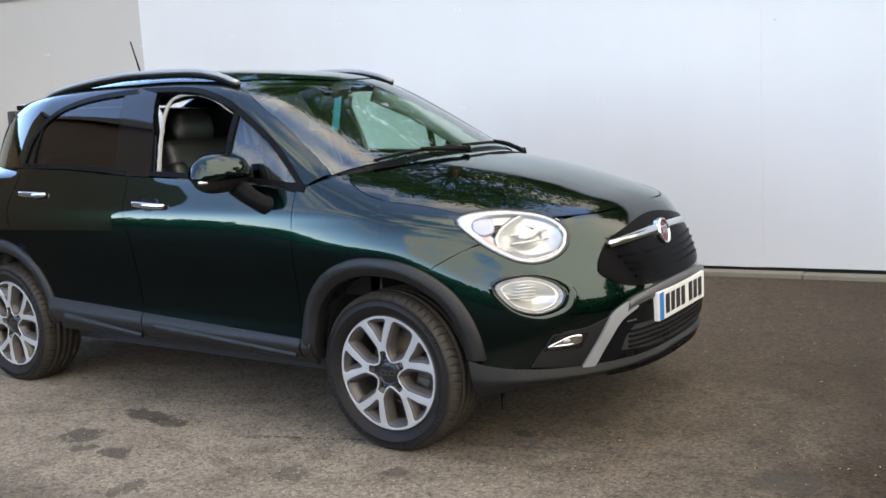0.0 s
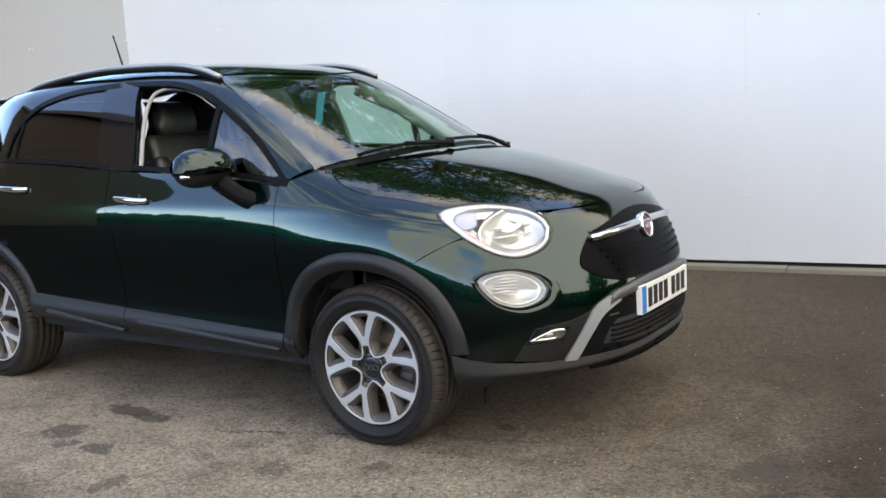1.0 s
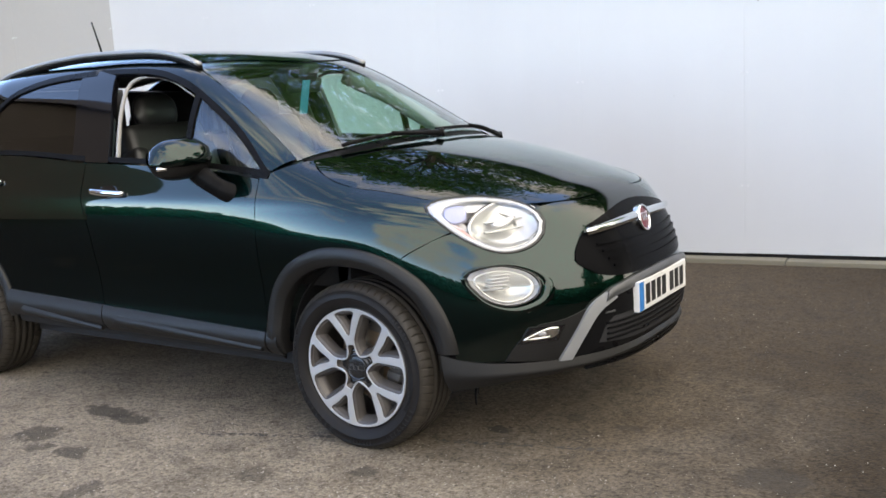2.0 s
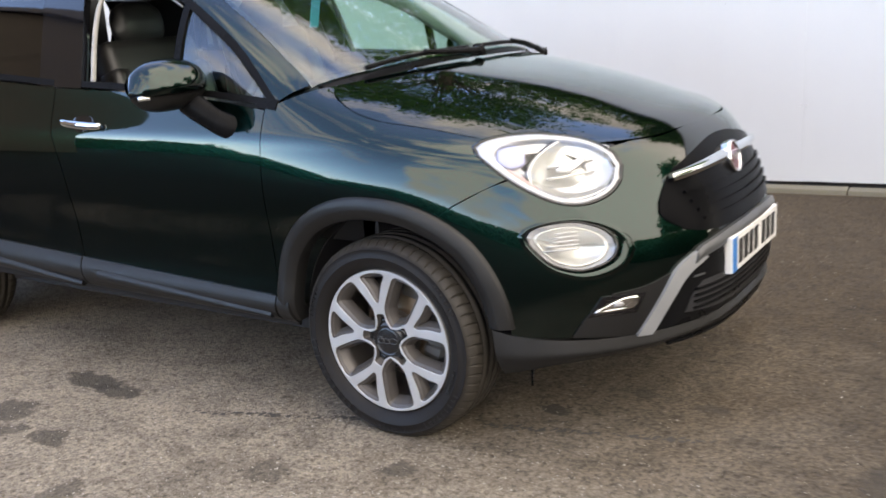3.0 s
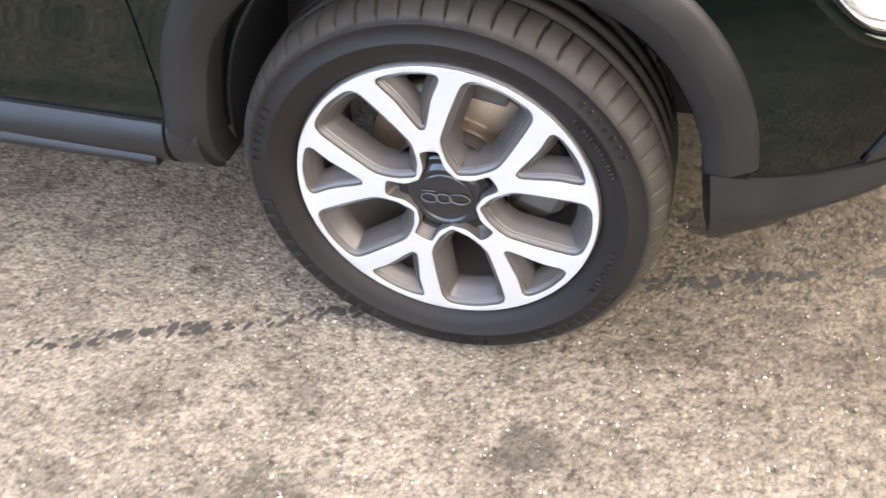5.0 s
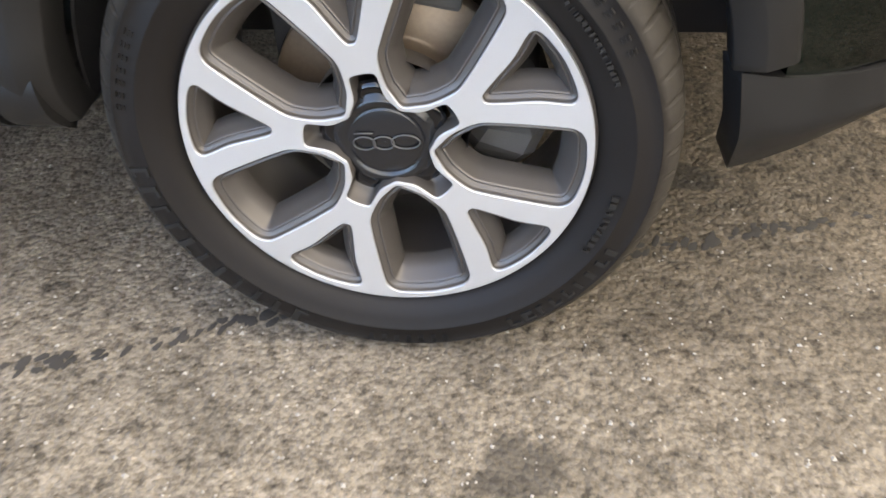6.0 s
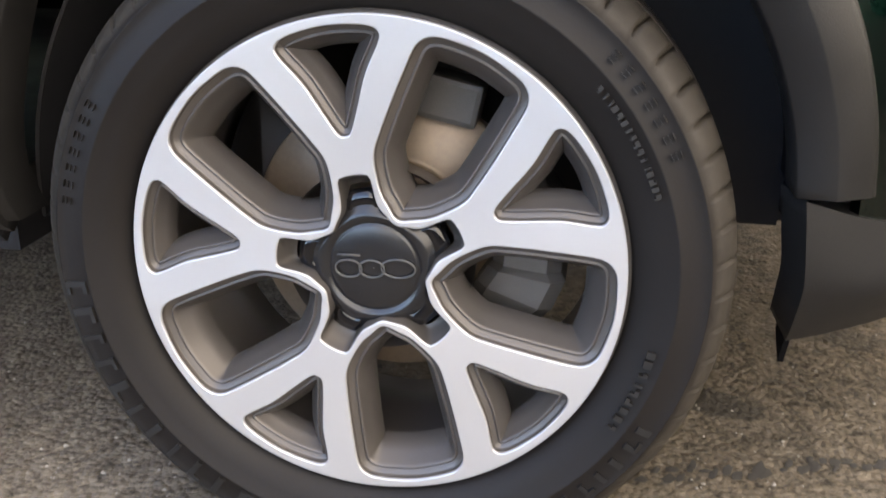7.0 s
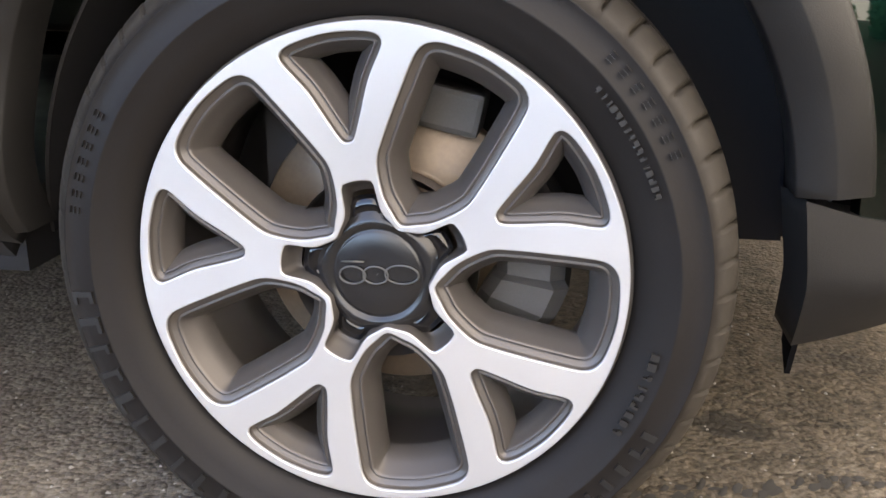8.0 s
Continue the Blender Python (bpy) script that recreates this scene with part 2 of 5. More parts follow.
SATIN = speckled("satin_silver_plastic", (.26, .267, .275), .35, .35, var=.06)
BAND = speckled("dark_satin_grey_plastic", (.045, .046, .048), .40, var=.08)
ALLOY = speckled("machined_alloy", (.475, .483, .495), .32, .55, var=.03, scale=30, bump_s=.0)
turned = ALLOY.node_tree.nodes.new("ShaderNodeTangent")
turned.direction_type, turned.axis = "RADIAL", "Y"
ALLOY.node_tree.nodes["Principled BSDF"].inputs["Anisotropic"].default_value = .5
ALLOY.node_tree.links.new(turned.outputs["Tangent"], ALLOY.node_tree.nodes["Principled BSDF"].inputs["Tangent"])
ALLOY_DARK = speckled("grey_painted_alloy", (.074, .066, .061), .40, .35, var=.08)
def dusty_rubber():
    """Tyre rubber, browned by dust on the tread and dull along the sidewall."""
    m = speckled("tyre_rubber", (.0080, .0066, .0060), .58, var=.25, scale=25, bump_s=.2)
    n, l, b = nodes_of(m)
    b.inputs["Specular IOR Level"].default_value = .22
    v = coords(m)
    flat = coords(m, (1, 0, 1))
    ln = n.new("ShaderNodeVectorMath")
    ln.operation = "LENGTH"
    l.new(flat, ln.inputs[0])
    worn = ramp(m, math_node(m, "ADD", math_node(m, "MULTIPLY", math_node(m, "SUBTRACT", ln.outputs["Value"], .290), 10), math_node(m, "MULTIPLY", noise_tex(m, v, 30, 5), .12)), [(.18, 0.0), (.27, 1.0)])
    tone = b.inputs["Base Color"].links[0].from_socket
    l.new(mix_color(m, worn, tone, mix_color(m, noise_tex(m, v, 60, 5, .7), (.014, .012, .0105), (.044, .038, .031))), b.inputs["Base Color"])
    return m


GRILLE_BLACK = material("dark_grille_plastic", (.003, .003, .0035), .25, spec=.02)
EMBLEM = material("dull_grey_emblem", (.045, .045, .045), .22)
CAP_BLACK = material("satin_black_cap", (.010, .010, .011), .26)
BRICK_WALL = speckled("dark_brown_brickwork", (.115, .095, .08), .85, var=.25, scale=6)
ROOF_TILE = speckled("dark_roof_tiles", (.06, .05, .045), .8, var=.3, scale=8)
RUBBER = dusty_rubber()
MARK = speckled("moulded_rubber_mark", (.0030, .0028, .0028), .6, var=.2)
DISC = speckled("browned_brake_disc", (.19, .142, .10), .45, .4, var=.3, scale=14)
CAST = speckled("grey_cast_metal", (.085, .080, .075), .6, .4, var=.3)
DARK = material("dark_liner", (.020, .020, .022), .7, spec=.25)
CABIN_BLACK = speckled("black_cabin_trim", (.02, .02, .021), .6, var=.2)
LEATHER = speckled("black_leather", (.013, .0125, .0125), .42, var=.2, scale=20, bump_s=.3)
PALE = speckled("pale_grey_cabin_lining", (.25, .24, .228), .75, var=.08)
GLASS = glass("clear_glass", (.64, .86, .77), .10)
SIDE_GLASS = glass("clear_side_glass", (.64, .80, .72), .085)
RAIL = speckled("dull_silver_rail", (.27, .275, .28), .42, .5, var=.06)
TINT = glass("dark_tinted_glass", (.10, .10, .11), .075)
LENS = glass("clear_lamp_lens", (.97, .97, .97), .04)
REFLECT = speckled("bright_reflector", (.50, .50, .475), .22, .6, var=.05)
FOG_MIRROR = material("fog_lamp_mirror", (.74, .74, .73), .10, 1.0)
LAMP_WHITE = speckled("silvered_lamp_ring", (.42, .42, .43), .22, .40, var=.02)
BLUE_GREY = material("blue_grey_reflection", (.27, .28, .42), .2)
AMBER = material("pinkish_lamp", (.42, .27, .25), .2)
TAIL_RED = material("red_lamp", (.35, .01, .01), .12)
PLATE_WHITE = speckled("white_plate", (.58, .58, .57), .3, var=.04)
PLATE_BLUE = material("blue_plate_band", (.015, .15, .42), .3)
INK = material("black_ink", (.01, .01, .01), .4)
BADGE_RED = speckled("dark_red_enamel", (.10, .012, .02), .2, var=.2)
CARD = material("blue_card", (.035, .24, .38), .6)
TARMAC = asphalt()
WALL = wall_paint()
# sheet left of the corner: darker and less blue than WALL
WALL_GREY = speckled("grey_white_sheet", (.315, .311, .300), .5, var=.05, scale=3)
PLINTH = speckled("pale_concrete_kerb", (.155, .142, .105), .85, var=.25, scale=12, bump_s=.4, bump_d=.003)
BARK = speckled("bark", (.10, .075, .05), .9, var=.4, scale=8, bump_s=.6, bump_d=.01)
LEAF = leaf_mat("leaves", (.020, .042, .012), (.045, .080, .022))
STEEL = material("zinc_screw", (.6, .6, .6), .35, 1.0)
GRIT = speckled("pale_grit", (.25, .23, .20), .85, var=.35)
PRINT = speckled("dark_tyre_print", (.034, .030, .026), .9, var=.3)

# ---- building tools ----
def obj(name, verts, faces, mat, parent=None, label="", smooth=True, kind=""):
    me = bpy.data.meshes.new(name)
    me.from_pydata([tuple(v) for v in verts], [], [tuple(f) for f in faces])
    me.update()
    if smooth:
        me.polygons.foreach_set("use_smooth", [True] * len(me.polygons))
    me.materials.append(mat)
    ob = new(name, me)
    if parent is not None:
        ob.parent = parent
    return tagged(ob, label=label, kind=kind)


def part(name, bm, mat, parent, label="", smooth=False):
    bmesh.ops.recalc_face_normals(bm, faces=bm.faces)
    me = bpy.data.meshes.new(name)
    bm.to_mesh(me)
    bm.free()
    if smooth:
        me.polygons.foreach_set("use_smooth", [True] * len(me.polygons))
    me.materials.append(mat)
    ob = new(name, me)
    if parent is not None:
        ob.parent = parent
    return tagged(ob, label=label)


def box(bm, lo, hi, m=None, bevel=0.0):
    lo, hi = Vector(lo), Vector(hi)
    t = Matrix.Translation((lo + hi) / 2) @ Matrix.Diagonal((*(hi - lo), 1))
    r = bmesh.ops.create_cube(bm, size=1, matrix=(m @ t) if m is not None else t)
    if bevel:
        es = list({e for v in r["verts"] for e in v.link_edges})
        bmesh.ops.bevel(bm, geom=es, offset=bevel, segments=2, affect="EDGES", profile=.6)
    return bm


def spline(pts, n, closed=False):
    """n points evenly spaced along a smooth curve through pts."""
    p = np.array(pts, float)
    if len(p) == 2 and not closed:
        return p[0] + np.linspace(0, 1, n)[:, None] * (p[1] - p[0])
    q = np.vstack([p[-1], p, p[0], p[1]]) if closed else np.vstack([2 * p[0] - p[1], p, 2 * p[-1] - p[-2]])
    out = []
    for i in range(1, len(q) - 2):
        t = np.linspace(0, 1, 24, endpoint=False)[:, None]
        a, b, c, d = q[i - 1], q[i], q[i + 1], q[i + 2]
        out.append(.5 * (2 * b + (c - a) * t + (2 * a - 5 * b + 4 * c - d) * t ** 2 + (3 * b - a - 3 * c + d) * t ** 3))
    c = np.vstack(out + [q[-2][None]])
    s = np.concatenate([[0], np.cumsum(np.linalg.norm(np.diff(c, axis=0), axis=1))])
    u = np.linspace(0, s[-1], n, endpoint=not closed)
    return np.stack([np.interp(u, s, c[:, k]) for k in range(c.shape[1])], 1)


def coons(b, r, t, l, nu, nv):
    """A grid between four border curves: bottom and top run left to right, left and right run upwards."""
    b, t, l, r = spline(b, nu), spline(t, nu), spline(l, nv), spline(r, nv)
    u, v = np.linspace(0, 1, nu)[None, :, None], np.linspace(0, 1, nv)[:, None, None]
    g = (1 - v) * b[None] + v * t[None] + (1 - u) * l[:, None] + u * r[:, None]
    return g - ((1 - u) * (1 - v) * b[0] + u * (1 - v) * b[-1] + (1 - u) * v * t[0] + u * v * t[-1])


AXIS_X = .15


def on_side(g, f=None):
    x, z, o = g[..., 0], g[..., 1], np.zeros(g.shape[:-1])
    return solve_out(f or body, np.stack([x, o - .02, z], -1), np.stack([x, o - 1.15, z], -1))


def on_top(g, f=None, base=.7):
    x, y, o = g[..., 0], g[..., 1], np.zeros(g.shape[:-1])
    return solve_out(f or body, np.stack([x, y, o + base], -1), np.stack([x, y, o + 2.0], -1))


def on_nose(g, f=None):
    """g holds degrees round the upright axis at AXIS_X (0 ahead, growing to the car's right) and heights."""
    a, z, o = np.radians(g[..., 0]), g[..., 1], np.zeros(g.shape[:-1])
    return solve_out(f or lower_body, np.stack([o + AXIS_X, o, z], -1), np.stack([AXIS_X + 1.5 * np.cos(a), -1.5 * np.sin(a), z], -1))


def on_tail(g, f=None):
    a, z, o = np.radians(g[..., 0]), g[..., 1], np.zeros(g.shape[:-1])
    return solve_out(f or body, np.stack([o - 2.75, o, z], -1), np.stack([-2.75 - 1.5 * np.cos(a), -1.5 * np.sin(a), z], -1))


CENTRE = np.array([-1.2, 0, .75])


def grid_normals(P):
    du, dv = np.gradient(P, axis=1), np.gradient(P, axis=0)
    n = np.cross(du, dv)
    n /= np.linalg.norm(n, axis=-1, keepdims=True) + 1e-12
    if np.sum(n * (P - CENTRE)) < 0:
        n = -n
    return n


def shell_data(P, thick=.014, offset=0.0, hole=None, crown=0.0, closed=False):
    """Vertices and faces of a sheet over the grid P, with turned-in borders of the given thickness."""
    nv, nu = P.shape[:2]
    n = grid_normals(P)
    if closed:
        n[:, 0] = n[:, -1] = (n[:, 0] + n[:, -1]) / 2
    Q = P + n * offset
    if crown:
        s = np.sin(np.pi * np.linspace(0, 1, nv)) * crown if not isinstance(crown, tuple) else np.interp(np.linspace(0, 1, nv), *zip(*crown))
        Q = Q + n * s[:, None, None]
    vid = np.arange(nv * nu).reshape(nv, nu)
    verts = [tuple(p) for p in Q.reshape(-1, 3)]
    keep = np.ones((nv - 1, nu - 1), bool)
    if hole is not None:
        ins = hole(P)
        keep = ~(ins[:-1, :-1] | ins[1:, :-1] | ins[:-1, 1:] | ins[1:, 1:])
    d1, d2 = np.gradient(P, axis=1), np.gradient(P, axis=0)
    flip = np.sum(np.cross(d1, d2) * n) < 0
    faces, edges = [], {}
    for j in range(nv - 1):
        for i in range(nu - 1):
            if not keep[j, i]:
                continue
            f = [vid[j, i], vid[j, i + 1], vid[j + 1, i + 1], vid[j + 1, i]]
            f = f[::-1] if flip else f
            faces.append(f)
            for a, b in zip(f, f[1:] + f[:1]):
                edges[(a, b)] = True
    border = [(a, b) for a, b in edges if (b, a) not in edges]
    flat_n, flat_q = n.reshape(-1, 3), Q.reshape(-1, 3)
    top, low = {}, {}
    for a, b in border:
        for v in (a, b):
            if v not in top:
                top[v] = len(verts)
                verts.append(tuple(flat_q[v]))
                low[v] = len(verts)
                verts.append(tuple(flat_q[v] - flat_n[v] * thick))
        faces.append([top[b], top[a], low[a], low[b]])
    faces = [f for f in faces if len(set(f)) == 4]
    return verts, faces


def mirrored(verts, faces):
    return [(x, -y, z) for x, y, z in verts], [list(f)[::-1] for f in faces]


def sheet(name, P, mat, parent, label="", pair=False, whole=False, **kw):
    """A panel on the right; pair adds its twin on the left, whole joins both halves in one mesh. Returns the panel(s)."""
    v, f = shell_data(P, **kw)
    if whole:
        v2, f2 = mirrored(v, f)
        k = len(v)
        return obj(name, v + v2, f + [[i + k for i in q] for q in f2], mat, parent, label)
    a = obj(name, v, f, mat, parent, label)
    if not pair:
        return a
    return a, obj(name, *mirrored(v, f), mat, parent if not isinstance(pair, bpy.types.Object) else pair, label)


def rings(stack, closed_top=False, closed_bottom=False):
    """Faces through closed rings of equal length, one after the other."""
    n = len(stack[0])
    verts = [tuple(p) for r in stack for p in r]
    faces = [[k * n + i, k * n + (i + 1) % n, (k + 1) * n + (i + 1) % n, (k + 1) * n + i] for k in range(len(stack) - 1) for i in range(n)]
    for on, k in ((closed_bottom, 0), (closed_top, len(stack) - 1)):
        if on:
            verts.append(tuple(np.mean(np.array(stack[k]), axis=0)))
            c = len(verts) - 1
            faces += [[c, k * n + (i + 1) % n, k * n + i] if k == 0 else [c, k * n + i, k * n + (i + 1) % n] for i in range(n)]
    return verts, faces


def tube(path, radius, n=10, flat=1.0, caps=True):
    """A round bar along a path of points; flat squeezes it."""
    p = np.array(path, float)
    t = np.gradient(p, axis=0)
    t /= np.linalg.norm(t, axis=1, keepdims=True)
    up = np.array([0, 0, 1.0]) if abs(t[:, 2]).mean() < .8 else np.array([0, 1.0, 0])
    r = np.broadcast_to(np.asarray(radius, float), (len(p),))
    st = []
    for q, d, w in zip(p, t, r):
        a = np.cross(d, up)
        a /= np.linalg.norm(a)
        b = np.cross(a, d)
        st.append([q + w * (a * math.cos(k) * flat + b * math.sin(k)) for k in np.linspace(0, 2 * math.pi, n, endpoint=False)])
    return rings(st, caps, caps)


def fix_normals(ob):
    bm = bmesh.new()
    bm.from_mesh(ob.data)
    bmesh.ops.recalc_face_normals(bm, faces=bm.faces)
    bm.to_mesh(ob.data)
    bm.free()
    return ob


def add(name, vf, mat, parent, label="", smooth=True):
    return fix_normals(obj(name, vf[0], vf[1], mat, parent, label, smooth))


def both(name, vf, mat, parent, label="", smooth=True, other=None):
    a = add(name, vf, mat, parent, label, smooth)
    return a, add(name, mirrored(*[list(vf[0]), vf[1]]), mat, other if other is not None else parent, label, smooth)


def lathe(profile, n=96, axis="y", wobble=None):
    """Turns (radius, depth) pairs round the y axis."""
    a = np.linspace(0, 2 * math.pi, n, endpoint=False)
    return rings([[(r * math.cos(k), d, r * math.sin(k)) for k in a] for r, d in profile])


# ---- shape of the car body: half-widths, nose, hood, cabin (metres, front axle at x = 0) ----
def lerp_table(v, table):
    """Smooth interpolation through (key, value) pairs."""
    k = np.array([a for a, _ in table], float)
    w = np.array([b for _, b in table], float)
    s = np.gradient(w, k)
    v = np.clip(np.asarray(v, float), k[0], k[-1])
    i = np.clip(np.searchsorted(k, v) - 1, 0, len(k) - 2)
    h = k[i + 1] - k[i]
    t = (v - k[i]) / h
    return ((1 + 2 * t) * (1 - t) ** 2 * w[i] + t * (1 - t) ** 2 * h * s[i]
            + t * t * (3 - 2 * t) * w[i + 1] + t * t * (t - 1) * h * s[i + 1])


def smooth_max(a, b, k):
    return 0.5 * (a + b + np.sqrt((a - b) ** 2 + k * k))


SIDE = [(.16, .66), (.25, .76), (.32, .832), (.36, .860), (.50, .872), (.62, .877), (.74, .886), (.84, .889), (.91, .886), (.955, .880), (.99, .868), (1.03, .853), (1.08, .835)]
NOSE = [(.16, .77), (.24, .83), (.32, .87), (.42, .893), (.55, .897), (.62, .885), (.70, .862), (.78, .83), (.85, .797), (.90, .77), (.95, .73), (1.0, .66)]
HOOD = [(-.6, 1.18), (-.35, 1.165), (-.2, 1.145), (0, 1.115), (.2, 1.078), (.4, 1.031), (.55, .988), (.68, .945), (.8, .885)]
CABIN = [(.95, .862), (1.05, .838), (1.15, .812), (1.25, .782), (1.35, .744), (1.45, .696), (1.52, .648), (1.6, .57)]


def lower_body(x, y, z):
    a = np.abs(y)
    bulge = .022 * np.exp(-((x - .05) / .46) ** 2) * np.exp(-((z - .785) / .135) ** 2)
    tuck = .010 * np.exp(-((x + 1.3) / .75) ** 2) * np.exp(-((z - .55) / .14) ** 2)
    side = a - (lerp_table(z, SIDE) + bulge - tuck)
    front = x - (lerp_table(z, NOSE) - .30 * (a / .726) ** 3 - 3.0 * np.clip(a - .70, 0, 1) ** 2)
    rear = -x - (3.36 - .33 * (a / .86) ** 3.2 - .10 * np.clip(z - .75, 0, 1) - .15 * np.clip(.4 - z, 0, 1))
    top = z - (lerp_table(x, HOOD) - np.interp(x, [-.4, 0, .35], [.055, .134, .158]) * (a / .85) ** np.interp(x, [.0, .5], [2.7, 2.3]))
    g = smooth_max(side, front * .80, .06)
    g = smooth_max(g, rear, .06)
    return smooth_max(g, top * .95, .05)


def cabin(x, y, z):
    a = np.abs(y)
    side = (a - lerp_table(z, CABIN) + .42 * np.clip(-2.3 - x, 0, 2) ** 1.6) * .93
    screen = (x - (-.055 - 1.8 * (z - 1.10) - .198 * (a / .7) ** 2.6)) / 2.06
    roof = z - (1.612 - np.where(x > -1.6, .125, .055) * (x + 1.6) ** 2 - .042 * (a / .6) ** 2.8)
    back = (-x - (3.28 - .62 * np.clip(z - 1.08, 0, 1) - .12 * (a / .7) ** 2)) * .85
    g = smooth_max(side, screen, .035)
    g = smooth_max(g, back, .05)
    g = smooth_max(g, roof, .05)
    return smooth_max(g, .96 - z, .01)


def body(x, y, z):
    a, b = lower_body(x, y, z), cabin(x, y, z)
    return -smooth_max(-a, -b, .012)


def solve_out(f, inner, outer, n=44):
    """Points between inner (inside f) and outer (outside f) where f is zero, seen from outside."""
    inner, outer = np.asarray(inner, float), np.asarray(outer, float)
    best_lo, best_hi = np.zeros(inner.shape[:-1]), np.ones(inner.shape[:-1])
    found = np.zeros(inner.shape[:-1], bool)
    for t in np.linspace(1, 0, 60):
        p = inner + (outer - inner) * t
        ins = (f(p[..., 0], p[..., 1], p[..., 2]) <= 0) & ~found
        best_lo = np.where(ins, t, best_lo)
        best_hi = np.where(ins, min(1, t + 1 / 59), best_hi)
        found |= ins
    lo, hi = best_lo, best_hi
    for _ in range(26):
        m = (lo + hi) / 2
        p = inner + (outer - inner) * m[..., None]
        ins = f(p[..., 0], p[..., 1], p[..., 2]) <= 0
        lo, hi = np.where(ins, m, lo), np.where(ins, hi, m)
    return inner + (outer - inner) * lo[..., None]

# ---- ground ----
def ground_sheet():
    bm = bmesh.new()
    e = [-400, -60, -20, -8, -4, -2, 0, 2, 4, 8, 20, 60, 400]
    vs = [[bm.verts.new((x, y, 0)) for x in e] for y in e]
    for j in range(len(e) - 1):
        for i in range(len(e) - 1):
            bm.faces.new((vs[j][i], vs[j][i + 1], vs[j + 1][i + 1], vs[j + 1][i]))
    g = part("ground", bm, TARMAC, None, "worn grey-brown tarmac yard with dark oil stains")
    return tagged(g, category="ground", kind="structure")


ground_sheet()


def tyre_print():
    """Dark dabs of tread dirt in a line beside the front wheel."""
    rnd = random.Random(4)
    verts, faces = [], []
    a, b = np.array([-.78, -1.03]), np.array([.92, -.48])
    for k in range(300):
        s = k / 299 + rnd.uniform(-.002, .002)
        if .47 < s < .60 or rnd.random() < .42:
            continue
        c = a + (b - a) * s + np.array([0, .030 * math.sin(s * 3.1)]) + np.array([rnd.uniform(-.006, .006), rnd.uniform(-.014, .014)])
        w, h = rnd.uniform(.004, .010), rnd.uniform(.005, .015)
        n, k0 = 7, len(verts)
        for i in range(n):
            q = 2 * math.pi * i / n
            r = rnd.uniform(.55, 1.2)
            verts.append((c[0] + w * r * math.cos(q) + .3 * h * math.sin(q), c[1] + h * r * math.sin(q), .0012))
        verts.append((c[0], c[1], .0022))
        faces += [[k0 + i, k0 + (i + 1) % n, k0 + n] for i in range(n)]
    t = obj("tyre_print", verts, faces, PRINT, None, "line of dark tread dirt pressed on the tarmac", kind="stuff")
    return tagged(t, category="tyre mark")


def loose_grit():
    rnd = random.Random(9)
    verts, faces = [], []
    for k in range(4200):
        x, y = rnd.gauss(.1, .9), rnd.gauss(-1.2, .45)
        if k % 3 == 0:
            x, y = rnd.uniform(-2.5, 2.5), rnd.uniform(-2.6, 2.6)
        r = rnd.uniform(.0012, .0046) if k % 4 == 0 else rnd.uniform(.0010, .0030)
        k0 = len(verts)
        q = rnd.uniform(0, 6)
        for i in range(4):
            verts.append((x + r * rnd.uniform(.7, 1.3) * math.cos(q + i * 1.57), y + r * rnd.uniform(.7, 1.3) * math.sin(q + i * 1.57), 0))
        verts.append((x, y, r * rnd.uniform(.5, 1.0)))
        faces += [[k0 + i, k0 + (i + 1) % 4, k0 + 4] for i in range(4)]
    t = obj("loose_grit", verts, faces, GRIT, None, "scattered pale grit lying on the tarmac", smooth=False, kind="stuff")
    return tagged(t, category="grit")


tyre_print()
loose_grit()

# ---- white sheeted wall behind the car, with its kerb ----
WALL_TURN = math.degrees(math.atan(.08))
WALL_FRAME = pose(0, 3.30, 0, 0, 0, WALL_TURN)


def wall_run(name, x0, x1, frame_m, height=2.75, paint=WALL):
    bm = bmesh.new()
    box(bm, (x0, .03, .09), (x1, .16, height), frame_m)
    w = part(name, bm, paint, None, "white painted sheet wall with narrow upright joints")
    tagged(w, category="wall", kind="structure")
    # dark backing, set in so the gap under the sheets reads as shade
    foot = bmesh.new()
    box(foot, (x0, .032, 0), (x1, .158, .09), frame_m)
    part("gap_backing", foot, DARK, w)
    n = max(1, round((x1 - x0) / 1.22))
    step = (x1 - x0) / n
    rnd = random.Random(len(name) + int(x0 * 10))
    for k in range(n):
        b = bmesh.new()
        lift = rnd.uniform(.004, .016)
        box(b, (x0 + k * step + .0003, -.004 + rnd.uniform(-.0006, .0006), .050 + lift * .8), (x0 + (k + 1) * step - .0003, .029, height), frame_m)
        part("panel", b, paint, w)
        for z in (.55, 1.35, 2.15):
            for dx in (-.02, .02):
                s = bmesh.new()
                bmesh.ops.create_cone(s, segments=10, radius1=.007, radius2=.005, depth=.006, cap_ends=True,
                                      matrix=frame_m @ pose(x0 + k * step + dx, -.008, z, 90))
                part("screw", s, STEEL, w)
    cap = bmesh.new()
    box(cap, (x0, -.03, height), (x1, .19, height + .04), frame_m, .006)
    part("coping", cap, SATIN, w)
    return w


wall_run("wall_north", -5.79, 3.97, WALL_FRAME)
corner = WALL_FRAME @ Vector((-5.79, 0, 0))
wall_run("wall_west", -7.32, -.0, pose(corner.x, corner.y, 0, 0, 0, WALL_TURN + 9), paint=WALL_GREY)


